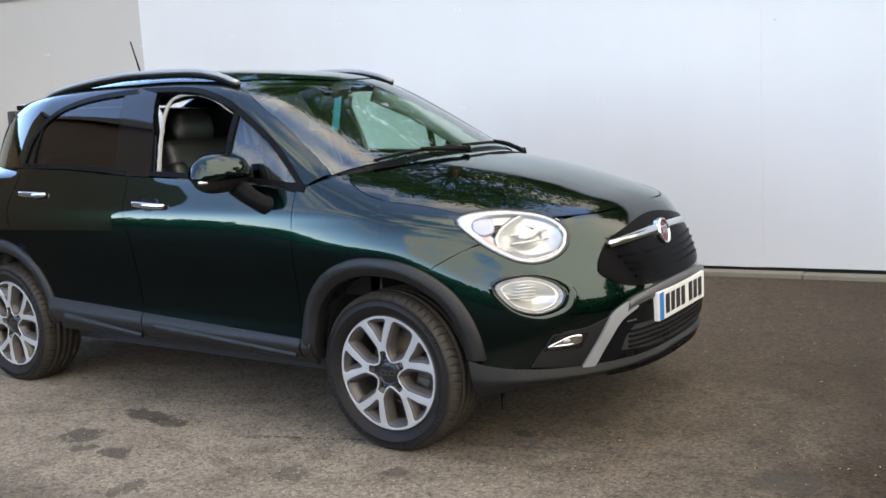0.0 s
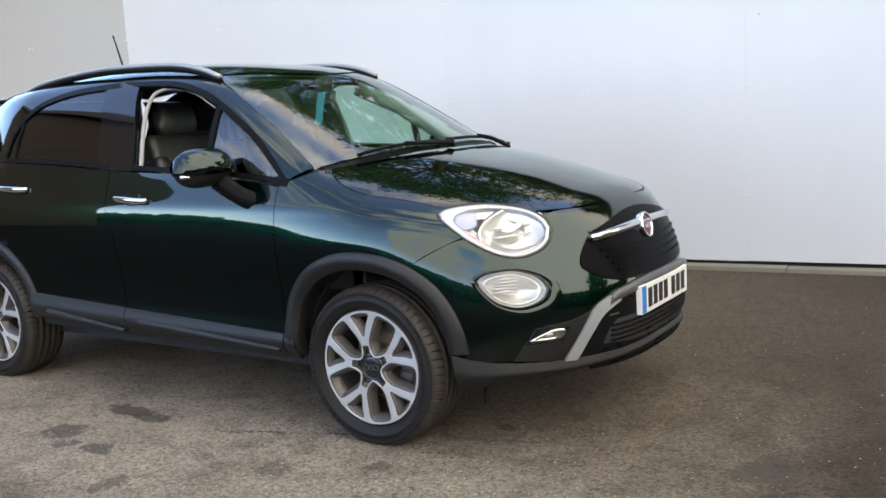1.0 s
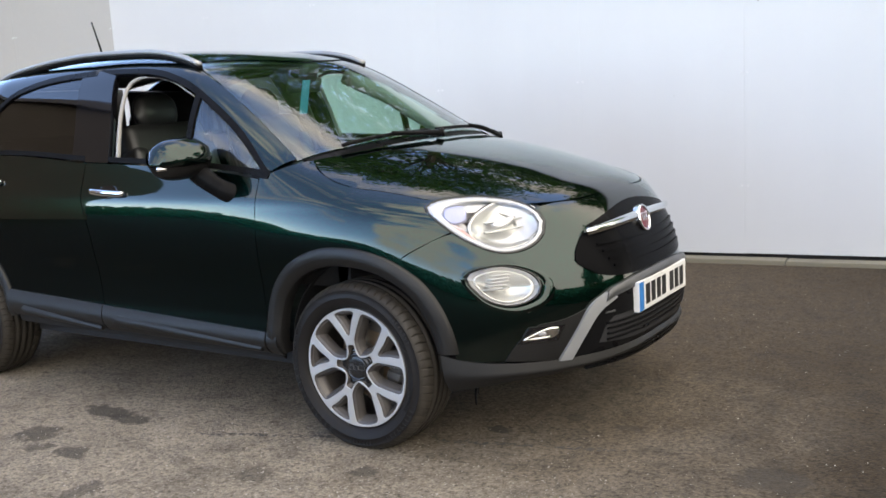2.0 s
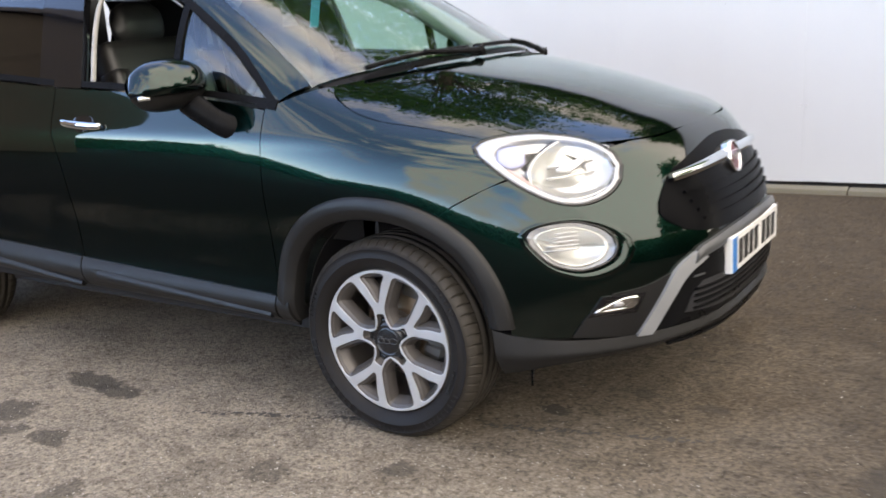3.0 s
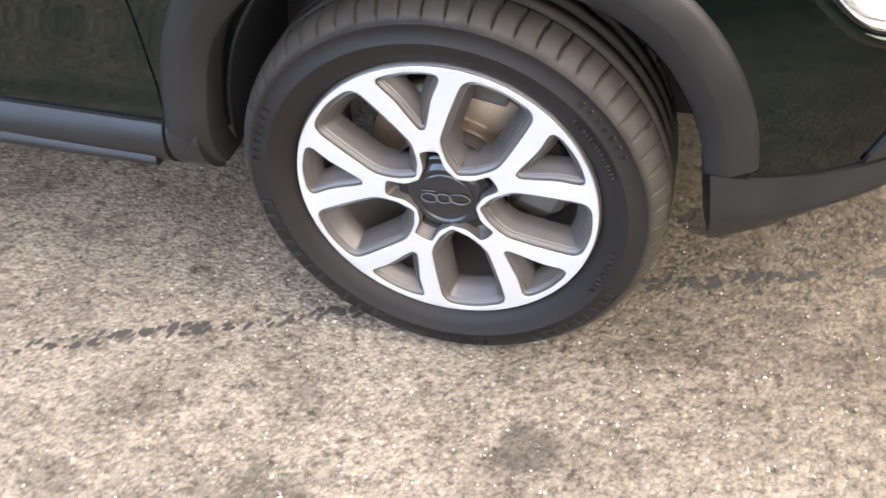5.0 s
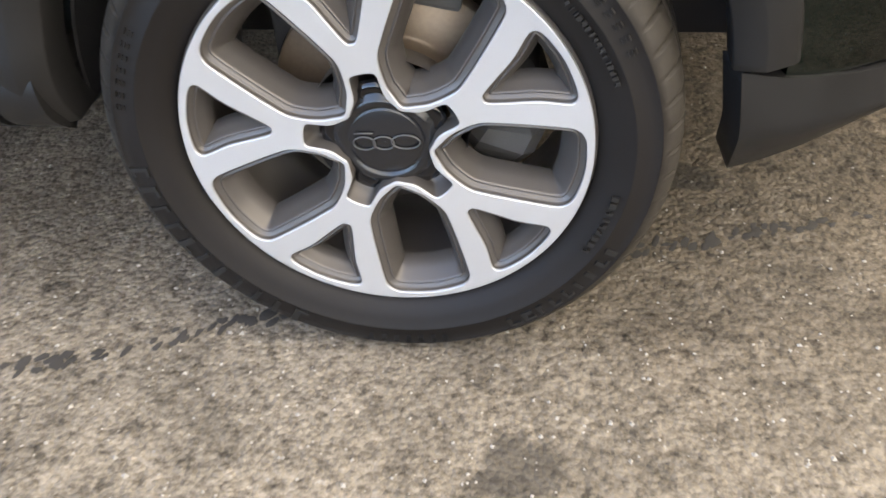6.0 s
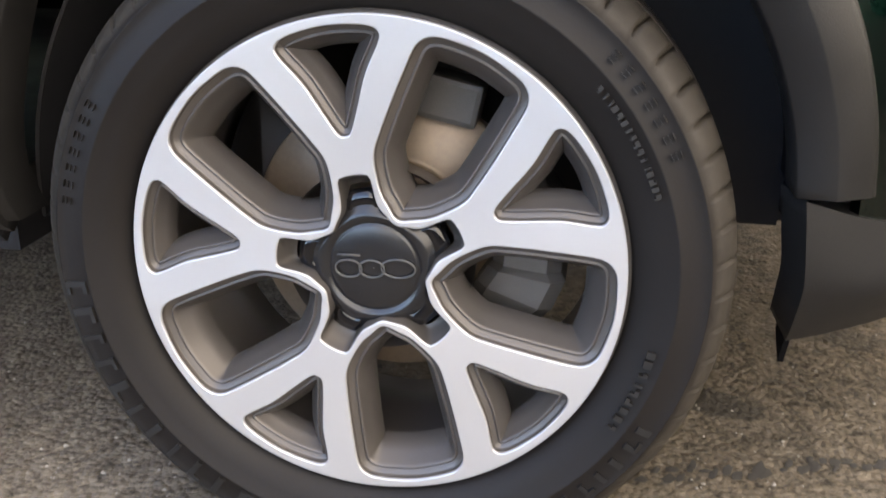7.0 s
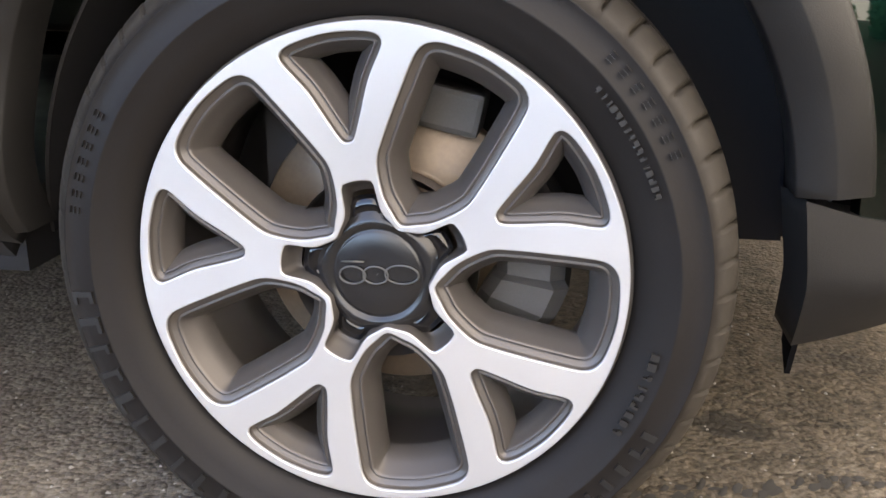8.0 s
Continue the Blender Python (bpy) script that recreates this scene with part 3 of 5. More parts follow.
def kerb_run(x0, x1, m):
    bm = bmesh.new()
    x = x0
    rnd = random.Random(2)
    while x < x1 - .01:
        e = min(x + .915, x1)
        dz = rnd.uniform(-.004, .004)
        box(bm, (x + .003, -.145, -.05), (e - .003, -.012, .032 + dz), m, .006)
        x = e
    k = part("kerb", bm, PLINTH, None, "low pale concrete kerb along the foot of the wall")
    return tagged(k, category="kerb", kind="structure")


kerb_run(-5.8, 3.97, WALL_FRAME)


# ---- trees: behind the wall and across the yard ----
def tree(name, x, y, height, spread, seed, clumps=70, leaves=75, low=.38, leaf=.08):
    rnd = random.Random(seed)
    t = new(name)
    t.location = (x, y, 0)
    tagged(t, "broad tree with dark green leaves", "tree")
    st = []
    for k in range(9):
        s = k / 8
        r = .17 * (1 - .75 * s) * height / 8
        c = (.12 * math.sin(s * 3 + seed), .1 * math.sin(s * 2.3 + 2 * seed), s * height * .75)
        st.append([(c[0] + r * math.cos(q), c[1] + r * math.sin(q), c[2]) for q in np.linspace(0, 2 * math.pi, 9, endpoint=False)])
    add("trunk", rings(st, True, True), BARK, t)
    verts, faces, bv, bf = [], [], [], []
    for k in range(clumps):
        a, u = rnd.uniform(0, 2 * math.pi), rnd.random()
        zz = height * (low + (1 - low) * u ** .8)
        rad = spread * math.sqrt(max(.05, 1 - ((zz / height - .66) / .42) ** 2)) * rnd.uniform(.35, 1.0)
        c = np.array([rad * math.cos(a), rad * math.sin(a), zz])
        if k % 4 == 0:
            base = np.array([0, 0, zz * .62])
            v, f = tube([base, (base + c) / 2 + [0, 0, .1], c], [.05, .03, .01], 5)
            n0 = len(bv)
            bv += list(v)
            bf += [[i + n0 for i in q] for q in f]
        size = rnd.uniform(.45, .95) * spread * .34
        for _ in range(leaves):
            d = np.array([rnd.gauss(0, .5), rnd.gauss(0, .5), rnd.gauss(0, .38)]) * size
            p, w = c + d, leaf * rnd.uniform(.6, 1.4)
            q = Euler((rnd.uniform(-1, 1), rnd.uniform(-1, 1), rnd.uniform(0, 6.3))).to_matrix()
            k0 = len(verts)
            for cx, cy in ((-w, 0), (0, -w * .5), (w, 0), (0, w * .5)):
                o = q @ Vector((cx, cy, .15 * abs(cx)))
                verts.append((p[0] + o[0], p[1] + o[1], p[2] + o[2]))
            faces.append([k0, k0 + 1, k0 + 2, k0 + 3])
    add("limbs", (bv, bf), BARK, t)
    obj("crown", verts, faces, LEAF, t, smooth=False)
    return t


for i, (tx, ty, th, ts) in enumerate([(-5.0, 8.4, 12.0, 3.5), (-1.4, 9.2, 6.4, 2.6), (2.2, 8.6, 7.6, 2.5), (-10.5, 9.5, 9.0, 3.0)]):
    tree("tree", tx, ty, th, ts, 11 + i, 165, 120, .34, .10)
# out of view: added so that the car's front reflects dark leaves
for i, (tx, ty, th, ts) in enumerate([(24.0, -9.0, 4.0, 2.4), (18.0, 4.0, 5.0, 2.6), (11.5, 8.5, 8.0, 3.0)]):
    tree("tree", tx, ty, th, ts, 31 + i, 70, 70, .10, .22)


def hedge(x0, x1, y, height, turn=None, seed=5):
    """A thick clipped hedge, out of view, added for dark reflections: a dark woody core and a coat of leaves."""
    rnd = random.Random(seed)
    h = new("hedge")
    if turn is not None:
        h.matrix_world = turn
    tagged(h, "thick dark green hedge, unseen, added to darken reflections", "hedge")
    verts, faces = [], []
    for _ in range(9000):
        x, s = rnd.uniform(x0, x1), rnd.random()
        z = height * rnd.random() ** .8 + .12 * math.sin(x * 2.1) * s
        if rnd.random() < .3:
            z, yy = height + rnd.uniform(-.15, .25), y + rnd.uniform(-.5, .5)
        else:
            yy = y + .5 + rnd.gauss(0, .12)
        w = rnd.uniform(.10, .24)
        q = Euler((rnd.uniform(.4, 2.2), rnd.uniform(-1, 1), rnd.uniform(-1, 1))).to_matrix()
        k0 = len(verts)
        for cx, cy in ((-w, 0), (0, -w * .5), (w, 0), (0, w * .5)):
            o = q @ Vector((cx, cy, .1 * abs(cx)))
            verts.append((x + o[0], yy + o[1], max(.02, z + o[2])))
        faces.append([k0, k0 + 1, k0 + 2, k0 + 3])
    bm = bmesh.new()
    box(bm, (x0, y - .5, 0), (x1, y + .45, height - .1), None, .12)
    part("core", bm, BARK, h)
    tagged(obj("leaf_coat", verts, faces, LEAF, h, smooth=False), kind="stuff")
    return h


# unseen hedges, added to darken the low reflections in the car
hedge(-28.0, 22, -17.0, 1.2)
hedge(-3.0, 6.0, 0, 3.4, pose(-14.5, 0, 0, 0, 0, 90), 7)
hedge(-9.0, 10.0, 0, 1.7, pose(13.2, 0, 0, 0, 0, 90), 6)


def brown_building():
    """The building across the yard that shows in the car's side glass."""
    h = new("building")
    tagged(h, "dark brown brick building with a tiled pitched roof across the yard", "building")
    h.matrix_world = pose(-15.2, -6.2, 0, 0, 0, -66)
    bm = bmesh.new()
    box(bm, (-3.4, -2.8, 0), (3.4, 2.8, 7.4), None, .02)
    part("wall", bm, BRICK_WALL, h)
    bm = bmesh.new()
    e = [(-3.7, -3.1, 7.3), (3.7, -3.1, 7.3), (3.7, 3.1, 7.3), (-3.7, 3.1, 7.3), (-3.7, 0, 9.4), (3.7, 0, 9.4)]
    vs = [bm.verts.new(p) for p in e]
    for f in ((0, 1, 5, 4), (2, 3, 4, 5), (1, 2, 5), (3, 0, 4), (0, 3, 2, 1)):
        bm.faces.new([vs[i] for i in f])
    part("roof", bm, ROOF_TILE, h)
    return h


brown_building()

# ---- wheels ----
HUB_Y, HUB_Z, SPIN = -.8504, .3155, 100.4


def polar(points, turn):
    return np.array([(r * math.cos(radians(a + turn)), r * math.sin(radians(a + turn))) for r, a in points])


def sym(half):
    """A closed outline from its points on one side of the axis (axis points first and last)."""
    return half + [(r, -a) for r, a in half[-2:0:-1]]


WINDOW = sym([(.0560, 0), (.0640, 11), (.0790, 20), (.1080, 24.2), (.1300, 22.0), (.1650, 18.3), (.2000, 15.6), (.2120, 14.4), (.2195, 12.2), (.2225, 8.5), (.2240, 0)])
TRIANGLE = sym([(.1270, 0), (.1300, 2.6), (.1480, 5.6), (.1800, 9.0), (.2060, 12.2), (.2150, 12.6), (.2205, 11.0), (.2225, 7.0), (.2235, 0)])
STAR_ARM = [(.0505, -36), (.0540, -27), (.0640, -15.5), (.0860, -10.2), (.0905, -8.2), (.0915, 0), (.0905, 8.2), (.0860, 10.2), (.0640, 15.5), (.0540, 27)]


def star(scale=1.0):
    p = np.vstack([polar(STAR_ARM, SPIN + 72 * k) for k in range(5)])
    return spline(p, 150, True) * scale


def inset(outline, d):
    """The outline moved inwards by d."""
    t = np.roll(outline, -1, 0) - np.roll(outline, 1, 0)
    n = np.stack([-t[:, 1], t[:, 0]], 1)
    n /= np.linalg.norm(n, axis=1, keepdims=True) + 1e-9
    c = outline.mean(0)
    if np.sum(n * (c - outline)) < 0:
        n = -n
    q = outline + n * d
    far = np.linalg.norm(outline - c, axis=1) > d * 1.15
    return np.where(far[:, None], q, c + (outline - c) * .1)


def flat_face(name, loops, depth, mat, parent, thick=.002):
    """A flat plate with openings: loops of (x, z) points, the first one outside."""
    cu = bpy.data.curves.new(name, "CURVE")
    cu.dimensions, cu.fill_mode, cu.extrude, cu.bevel_depth, cu.offset = "2D", "BOTH", thick, .0012, -.0012
    cu.bevel_resolution = 1
    for lp in loops:
        s = cu.splines.new("POLY")
        s.points.add(len(lp) - 1)
        for q, (x, z) in zip(s.points, lp):
            q.co = (x, z, 0, 1)
        s.use_cyclic_u = True
    tmp = new(name + "_outline", cu)
    me = bpy.data.meshes.new_from_object(tmp.evaluated_get(bpy.context.evaluated_depsgraph_get()))
    bpy.data.objects.remove(tmp)
    bpy.data.curves.remove(cu)
    me.transform(Matrix(((1, 0, 0, 0), (0, 0, -1, depth), (0, 1, 0, 0), (0, 0, 0, 1))))
    bm = bmesh.new()
    bm.from_mesh(me)
    bmesh.ops.remove_doubles(bm, verts=bm.verts, dist=.00002)
    bm.to_mesh(me)
    bm.free()
    me.materials.clear()
    me.materials.append(mat)
    ob = new(name, me)
    ob.parent = parent
    return ob


def wheel_at(m, car_ob):
    stack_v, stack_f = [], []

    def join(vf):
        n = len(stack_v)
        stack_v.extend(vf[0])
        stack_f.extend([[i + n for i in f] for f in vf[1]])

    holes, pockets = [], []
    for k in range(5):
        for shape, turn, steps in ((WINDOW, SPIN + 36 + 72 * k, ((0, .001), (.0006, .0058), (.0012, .0064), (.0056, .0068), (.0062, .0084), (.0070, .0086), (.0078, .0066), (.0092, .0068), (.0104, .0100), (.0160, .021), (.0210, .032), (.0205, .043))),
                                   (TRIANGLE, SPIN + 72 * k, ((0, .001), (.0006, .0058), (.0012, .0064), (.0046, .0068), (.0052, .0084), (.0060, .0086), (.0067, .0066), (.0080, .0068), (.0090, .0100), (.0145, .018), (.0190, .026), (.0190, .036)))):
            o = spline(polar(shape, turn), 88, True)
            holes.append(o)
            pull = (.015 if shape is WINDOW else .004) * np.array([math.cos(radians(turn)), math.sin(radians(turn))])
            mid = np.mean(o, axis=0)
            size = np.linalg.norm(o - mid, axis=1).max()
            st = []
            for s, d in steps:
                k = max(0.0, d - .008) / .04
                out = np.clip((inset(o, s) - mid) @ (pull / np.linalg.norm(pull)) / size, 0, 1)[:, None]
                st.append([(x, d, z) for x, z in inset(o, s) - pull * k * out])
            pockets.append(rings(st))
    so = star()
    join(rings([[(x * s, d, z * s) for x, z in so] for s, d in ((1, 0), (.975, .004), (.93, .020), (.86, .022))]))
    # barrel and flange
    join(lathe([(.2315, .004), (.2345, .006), (.2362, .012), (.2330, .018), (.2200, .030), (.2130, .060), (.2060, .120), (.2120, .190), (.2330, .205), (.2360, .212)], 120))
    join(lathe([(.092, .030), (.090, .060), (.070, .082), (.02, .084)], 60))
    w = add("wheel", (stack_v, stack_f), ALLOY_DARK, car_ob, "grey and bright-machined alloy wheel with five forked spokes")
    w.matrix_local = m
    for pk in pockets:
        add("spoke_pocket", pk, ALLOY_DARK, w)
    a = np.linspace(0, 2 * math.pi, 180, endpoint=False)
    rim = np.stack([np.cos(a), np.sin(a)], 1) * .2318
    flat_face("machined_face", [rim] + holes + [so], .001, ALLOY, w)
    # centre cap
    ro = np.linalg.norm(so, axis=1, keepdims=True)
    short = so / ro * np.where(ro > .062, .062 + (ro - .062) * .55, ro)
    cap = rings([[(x * s, d, z * s) for x, z in short] for s, d in ((.955, .017), (.93, .012), (.80, .0105), (.74, .013))])
    add("centre_cap", cap, GLOSS, w, "gloss black star-shaped centre cap")
    t2 = lathe([(.066, .015), (.058, .0125), (.0535, .007), (.0500, .0058), (.0465, .0060), (.0440, .0085), (.0425, .0090), (.0410, .0075), (.0400, .0070), (.02, .0062), (.0005, .0060)], 72)
    v = []
    for x, d, z in t2[0]:
        r, q = math.hypot(x, z), math.atan2(z, x) - radians(SPIN)
        lobed = 1 + .07 * math.cos(5 * q) * max(0, (r - .048) / .018)
        v.append((x * lobed, d, z * lobed))
    add("cap_disc", (v, t2[1]), CAP_BLACK, w)
    # three linked ovals and a bar on the cap, as plain shapes
    lv, lf = [], []
    for cx, cz, rx, rz in ((-.0235, -.0015, .0125, .0085), (-.0015, -.0005, .0120, .0085), (.0235, .0015, .0160, .0090)):
        p = [(cx + rx * math.cos(q), .0042, cz + rz * math.sin(q)) for q in np.linspace(0, 2 * math.pi, 40)]
        tv, tf = tube(p, .0011, 6, caps=False)
        n = len(lv)
        lv += list(tv)
        lf += [[i + n for i in f] for f in tf]
    for seg in ([(-.034, .0042, .0115), (-.0240, .0042, .0119), (-.0125, .0042, .0120)],):
        tv, tf = tube(seg, .0011, 6)
        n = len(lv)
        lv += list(tv)
        lf += [[i + n for i in f] for f in tf]
    tagged(add("cap_emblem", (lv, lf), EMBLEM, w), kind="stuff")
    # brake
    add("brake_disc", lathe([(.060, .080), (.072, .078), (.078, .085), (.079, .098), (.084, .100), (.1440, .100), (.1460, .103), (.1460, .121), (.1440, .124), (.08, .124)], 90), DISC, w, "browned brake disc")
    st = []
    for q0, r0, r1, y0 in ((-35, .102, .150, .086), (-30, .094, .166, .074), (-20, .094, .174, .064), (-9, .100, .178, .062), (-7, .104, .172, .070), (2, .104, .172, .070), (4, .100, .178, .062), (16, .096, .174, .066), (27, .096, .166, .074), (32, .104, .150, .086)):
        c, s = math.cos(radians(q0)), math.sin(radians(q0))
        st.append([(r * c, y, r * s) for r, y in ((r0, y0 + .012), (r0 + .012, y0), (r1 - .014, y0), (r1, y0 + .014), (r1, .150), (r0, .150))])
    add("brake_caliper", rings(st, True, True), CAST, w, "dull grey brake caliper", False)
    bm = bmesh.new()
    box(bm, (-.022, .085, -.2165), (.014, .115, -.2105), None, .001)
    part("balance_weight", bm, CHROME, w, "small silver balance weight")
    bm = bmesh.new()
    box(bm, (-.02, .088, .128), (.055, .135, .172), Matrix.Rotation(-radians(-12), 4, "Y"), .006)
    part("caliper_bracket", bm, CAST, w)
    return w


def tyre_on(w):
    n, pitch = 756, 12
    prof = [(.2342, .010), (.2385, .0020), (.2470, -.0060), (.2600, -.0125), (.2740, -.0165), (.2755, -.0175), (.2765, -.0165), (.2900, -.0165), (.3010, -.0130), (.3020, -.0140), (.3030, -.0115),
            (.3100, -.0065), (.3160, .0005), (.3210, .0080), (.3248, .0160), (.3270, .0260), (.3282, .0380), (.3284, .0430), (.3205, .0440), (.3205, .0520), (.3288, .0530), (.3292, .0800), (.3215, .0810), (.3215, .0900),
            (.3294, .0910), (.3294, .1150), (.3215, .1160), (.3215, .1250), (.3292, .1260), (.3288, .1520), (.3205, .1530), (.3205, .1610), (.3284, .1620), (.3270, .1800), (.3230, .1950), (.3100, .2120), (.2850, .2230), (.2550, .2170), (.2350, .2000)]
    st = []
    for r, d in prof:
        ring = []
        for i in range(n):
            q = 2 * math.pi * i / n
            rr = r
            lateral = (i + int(d * 60)) % pitch == 0
            if lateral and r > .30 and (.0005 <= d <= .0390 or .162 <= d <= .195):
                rr = max(.306, r - .016)
            x, z = rr * math.cos(q), rr * math.sin(q)
            dd = d
            if z < -HUB_Z + .0005:
                dd += (-HUB_Z - z) * (-.5 if d < .1 else .5)
                z = -HUB_Z + .0005
            ring.append((x, dd, z))
        st.append(ring)
    t = add("tyre", rings(st), RUBBER, w, "black road tyre with worn brownish tread")
    t.data.polygons.foreach_set("use_smooth", [True] * len(t.data.polygons))
    # raised sidewall marks: blocks standing in for the moulded lettering
    rnd = random.Random(3)
    verts, faces = [], []

    def block(q, w_deg, r0, r1, d):
        k0 = len(verts)
        for dd in (d + .001, d - .0026):
            for rr, s in ((r0, -1), (r0, 1), (r1, 1), (r1, -1)):
                aa = radians(q + s * w_deg / 2)
                verts.append((rr * math.cos(aa), dd + (.0018 if rr > .295 else 0), rr * math.sin(aa)))
        faces.extend([[k0 + 4, k0 + 5, k0 + 6, k0 + 7]] + [[k0 + i, k0 + (i + 1) % 4, k0 + 4 + (i + 1) % 4, k0 + 4 + i] for i in range(4)])

    for start, count, step, r0, r1 in ((186, 11, 5.6, .278, .300), (299, 9, 4.2, .282, .296), (20, 16, 1.5, .262, .268), (330, 9, 2.2, .258, .266)):
        for k in range(count):
            wd = step * rnd.uniform(.35, .75)
            block(start + k * step, wd * .45, r0, r1, -.0166)
            if rnd.random() < .6:
                block(start + k * step + wd * .4, wd * .8, r1 - .004, r1, -.0166)
            if rnd.random() < .5:
                block(start + k * step + wd * .4, wd * .8, r0, r0 + .004, -.0166)
    for base in (26, 150, 262):
        for k in range(7):
            for j in range(3):
                block(base + k * 3.2, 1.3, .286 + j * .0042, .2868 + j * .0042, -.0163)
    tagged(add("sidewall_mark", (verts, faces), MARK, w, smooth=False), kind="stuff")
    return t

# ---- the car ----
car = new("car")
tagged(car, "dark green metallic small crossover car with black cladding, driver's window open", "car")
G = lambda *p: np.array(p, float)


def whole(P):
    """Right half plus its mirror image as one grid; the last axis-1 column lies on the centre line."""
    M = P[:, ::-1] * np.array([1, -1, 1])
    return np.concatenate([P, M[:, 1:]], axis=1)


HEADLAMP = [(78.6, .926), (75.8, .944), (70.0, .949), (63.5, .945), (54.0, .926), (48.4, .895), (46.0, .855), (46.8, .813), (50.2, .774), (55.8, .754), (61.8, .767), (69.0, .818), (75.0, .880)]
DAYLAMP = [(67.8, .676), (65.0, .703), (58.5, .711), (52.3, .683), (49.3, .637), (51.0, .592), (56.5, .570), (62.0, .588), (65.6, .628)]


def outline_nose(pts, n=64):
    return spline(pts, n, True)


def in_lamp(pts, shrink=.87):
    o = outline_nose(pts, 96)
    c = o.mean(0)
    k = np.array([1, 60.0])
    ang = np.arctan2(*((o - c) * k).T[::-1])
    rad = np.linalg.norm((o - c) * k, axis=1) * shrink
    s = np.argsort(ang)
    ang, rad = ang[s], rad[s]

    def inside(P):
        th = np.degrees(np.arctan2(-P[..., 1], P[..., 0] - AXIS_X))
        q = (np.stack([th, P[..., 2]], -1) - c) * k
        return np.linalg.norm(q, axis=-1) < np.interp(np.arctan2(q[..., 1], q[..., 0]), ang, rad, period=2 * np.pi)
    return inside


HL_HOLE, DL_HOLE = in_lamp(HEADLAMP), in_lamp(DAYLAMP, 1.0)

# wings, doors and quarters, right and left
ARCH = (.02, .345)


def arch_arc(a0, a1, r, cx=ARCH[0], n=9):
    return [(cx + r * math.cos(radians(a)), ARCH[1] + r * math.sin(radians(a))) for a in np.linspace(a0, a1, n)]


HOOD_EDGE = [(-.250, -.706), (-.205, -.744), (-.112, -.785), (-.005, -.786), (.136, -.757), (.298, -.722), (.40, -.685)]
hood_rim = on_top(spline([(x, y - .003) for x, y in HOOD_EDGE], 12)[None], lower_body)[0]
wing_top = [(-.418, 1.040), (-.335, 1.068)] + [(p[0], p[2]) for p in hood_rim[:-1]] + [(.445, .893)]
wing = coons([(-.418, .425)] + arch_arc(168, 62, .434), [(.224, .728), (.260, .760), (.321, .7945), (.391, .829), (.435, .852), (.445, .893)],
             wing_top, [(-.418, .425), (-.418, .74), (-.418, 1.040)], 120, 56)
sheet("front_wing", on_side(wing), PAINT, car, pair=True, hole=HL_HOLE)
door_f = coons([(-1.4295, .456), (-.9, .436), (-.4215, .418)], [(-.4215, .418), (-.4215, .74), (-.4215, 1.036)], [(-1.4995, 1.108), (-1.1, 1.092), (-.70, 1.070), (-.4215, 1.036)], [(-1.4295, .456), (-1.4465, .775), (-1.4935, .95), (-1.4995, 1.108)], 70, 44)
door_fr, door_fl = sheet("front_door", on_side(door_f), PAINT, car, "green front door with chrome handle", pair=True)
door_r = coons([(-2.155, .490), (-1.8, .474), (-1.4335, .457)], [(-1.4335, .457), (-1.4505, .775), (-1.4975, .95), (-1.5035, 1.108)], [(-2.385, 1.158), (-1.95, 1.140), (-1.5035, 1.108)],
               [(-2.155, .490), (-2.20, .62), (-2.30, .73), (-2.40, .80), (-2.445, .95), (-2.385, 1.158)], 60, 44)
door_rr, door_rl = sheet("rear_door", on_side(door_r), PAINT, car, "green rear door with dark tinted glass", pair=True)
RA = -2.55
quarter = coons(arch_arc(10, 160, .444, RA)[::-1][:1] + arch_arc(160, 45, .444, RA), [(-2.236, .659), (-2.306, .735), (-2.406, .805), (-2.451, .95), (-2.391, 1.155)], [(-3.10, 1.155), (-2.7, 1.16), (-2.391, 1.155)], [(-2.967, .497), (-3.10, .80), (-3.10, 1.155)], 50, 34)
sheet("rear_quarter", on_side(quarter), PAINT, car, pair=True)

# cabin side: roof edge and pillars, painted
DLO_TOP = [(-2.392, 1.162), (-2.33, 1.325), (-2.20, 1.437), (-2.05, 1.486), (-1.85, 1.513), (-1.57, 1.524), (-1.22, 1.508), (-1.02, 1.468), (-.85, 1.400), (-.58, 1.236), (-.372, 1.062)]
roof_edge = [(-2.95, 1.16), (-2.86, 1.32), (-2.72, 1.44), (-2.45, 1.532), (-1.95, 1.570), (-1.57, 1.576), (-1.22, 1.556), (-1.02, 1.518), (-.80, 1.415), (-.57, 1.277), (-.302, 1.105)]
edge = coons(DLO_TOP, [(-.372, 1.062), (-.302, 1.105)], roof_edge, [(-2.392, 1.162), (-2.95, 1.16)], 110, 9)
sheet("roof_side", on_side(edge), PAINT, car, pair=True)
# roof skin and windscreen
roof_g = coons([(-2.78, -.50), (-2.86, -.25), (-2.90, 0)], [(-2.90, 0), (-.85, 0)], [(-1.03, -.558), (-.906, -.28), (-.85, 0)], [(-2.78, -.50), (-2.4, -.535), (-1.6, -.512), (-1.2, -.527), (-1.03, -.558)], 22, 50)
sheet("roof", whole(on_top(roof_g, cabin, 1.0)), PAINT, car, offset=.001)
screen_g = coons([(-.302, -.743), (-.205, -.45), (-.150, 0)], [(-.150, 0), (-.845, 0)], [(-1.02, -.562), (-.900, -.28), (-.845, 0)], [(-.302, -.743), (-.57, -.669), (-.80, -.623), (-1.02, -.562)], 26, 30)
SCREEN = whole(on_top(screen_g, cabin, 1.0))
ws = sheet("windscreen", SCREEN, GLASS, car, "clear raked windscreen", thick=.005, offset=-.004)
loop = np.concatenate([SCREEN[0], SCREEN[1:, -1], SCREEN[-1, ::-1][1:], SCREEN[::-1, 0][1:-1]])
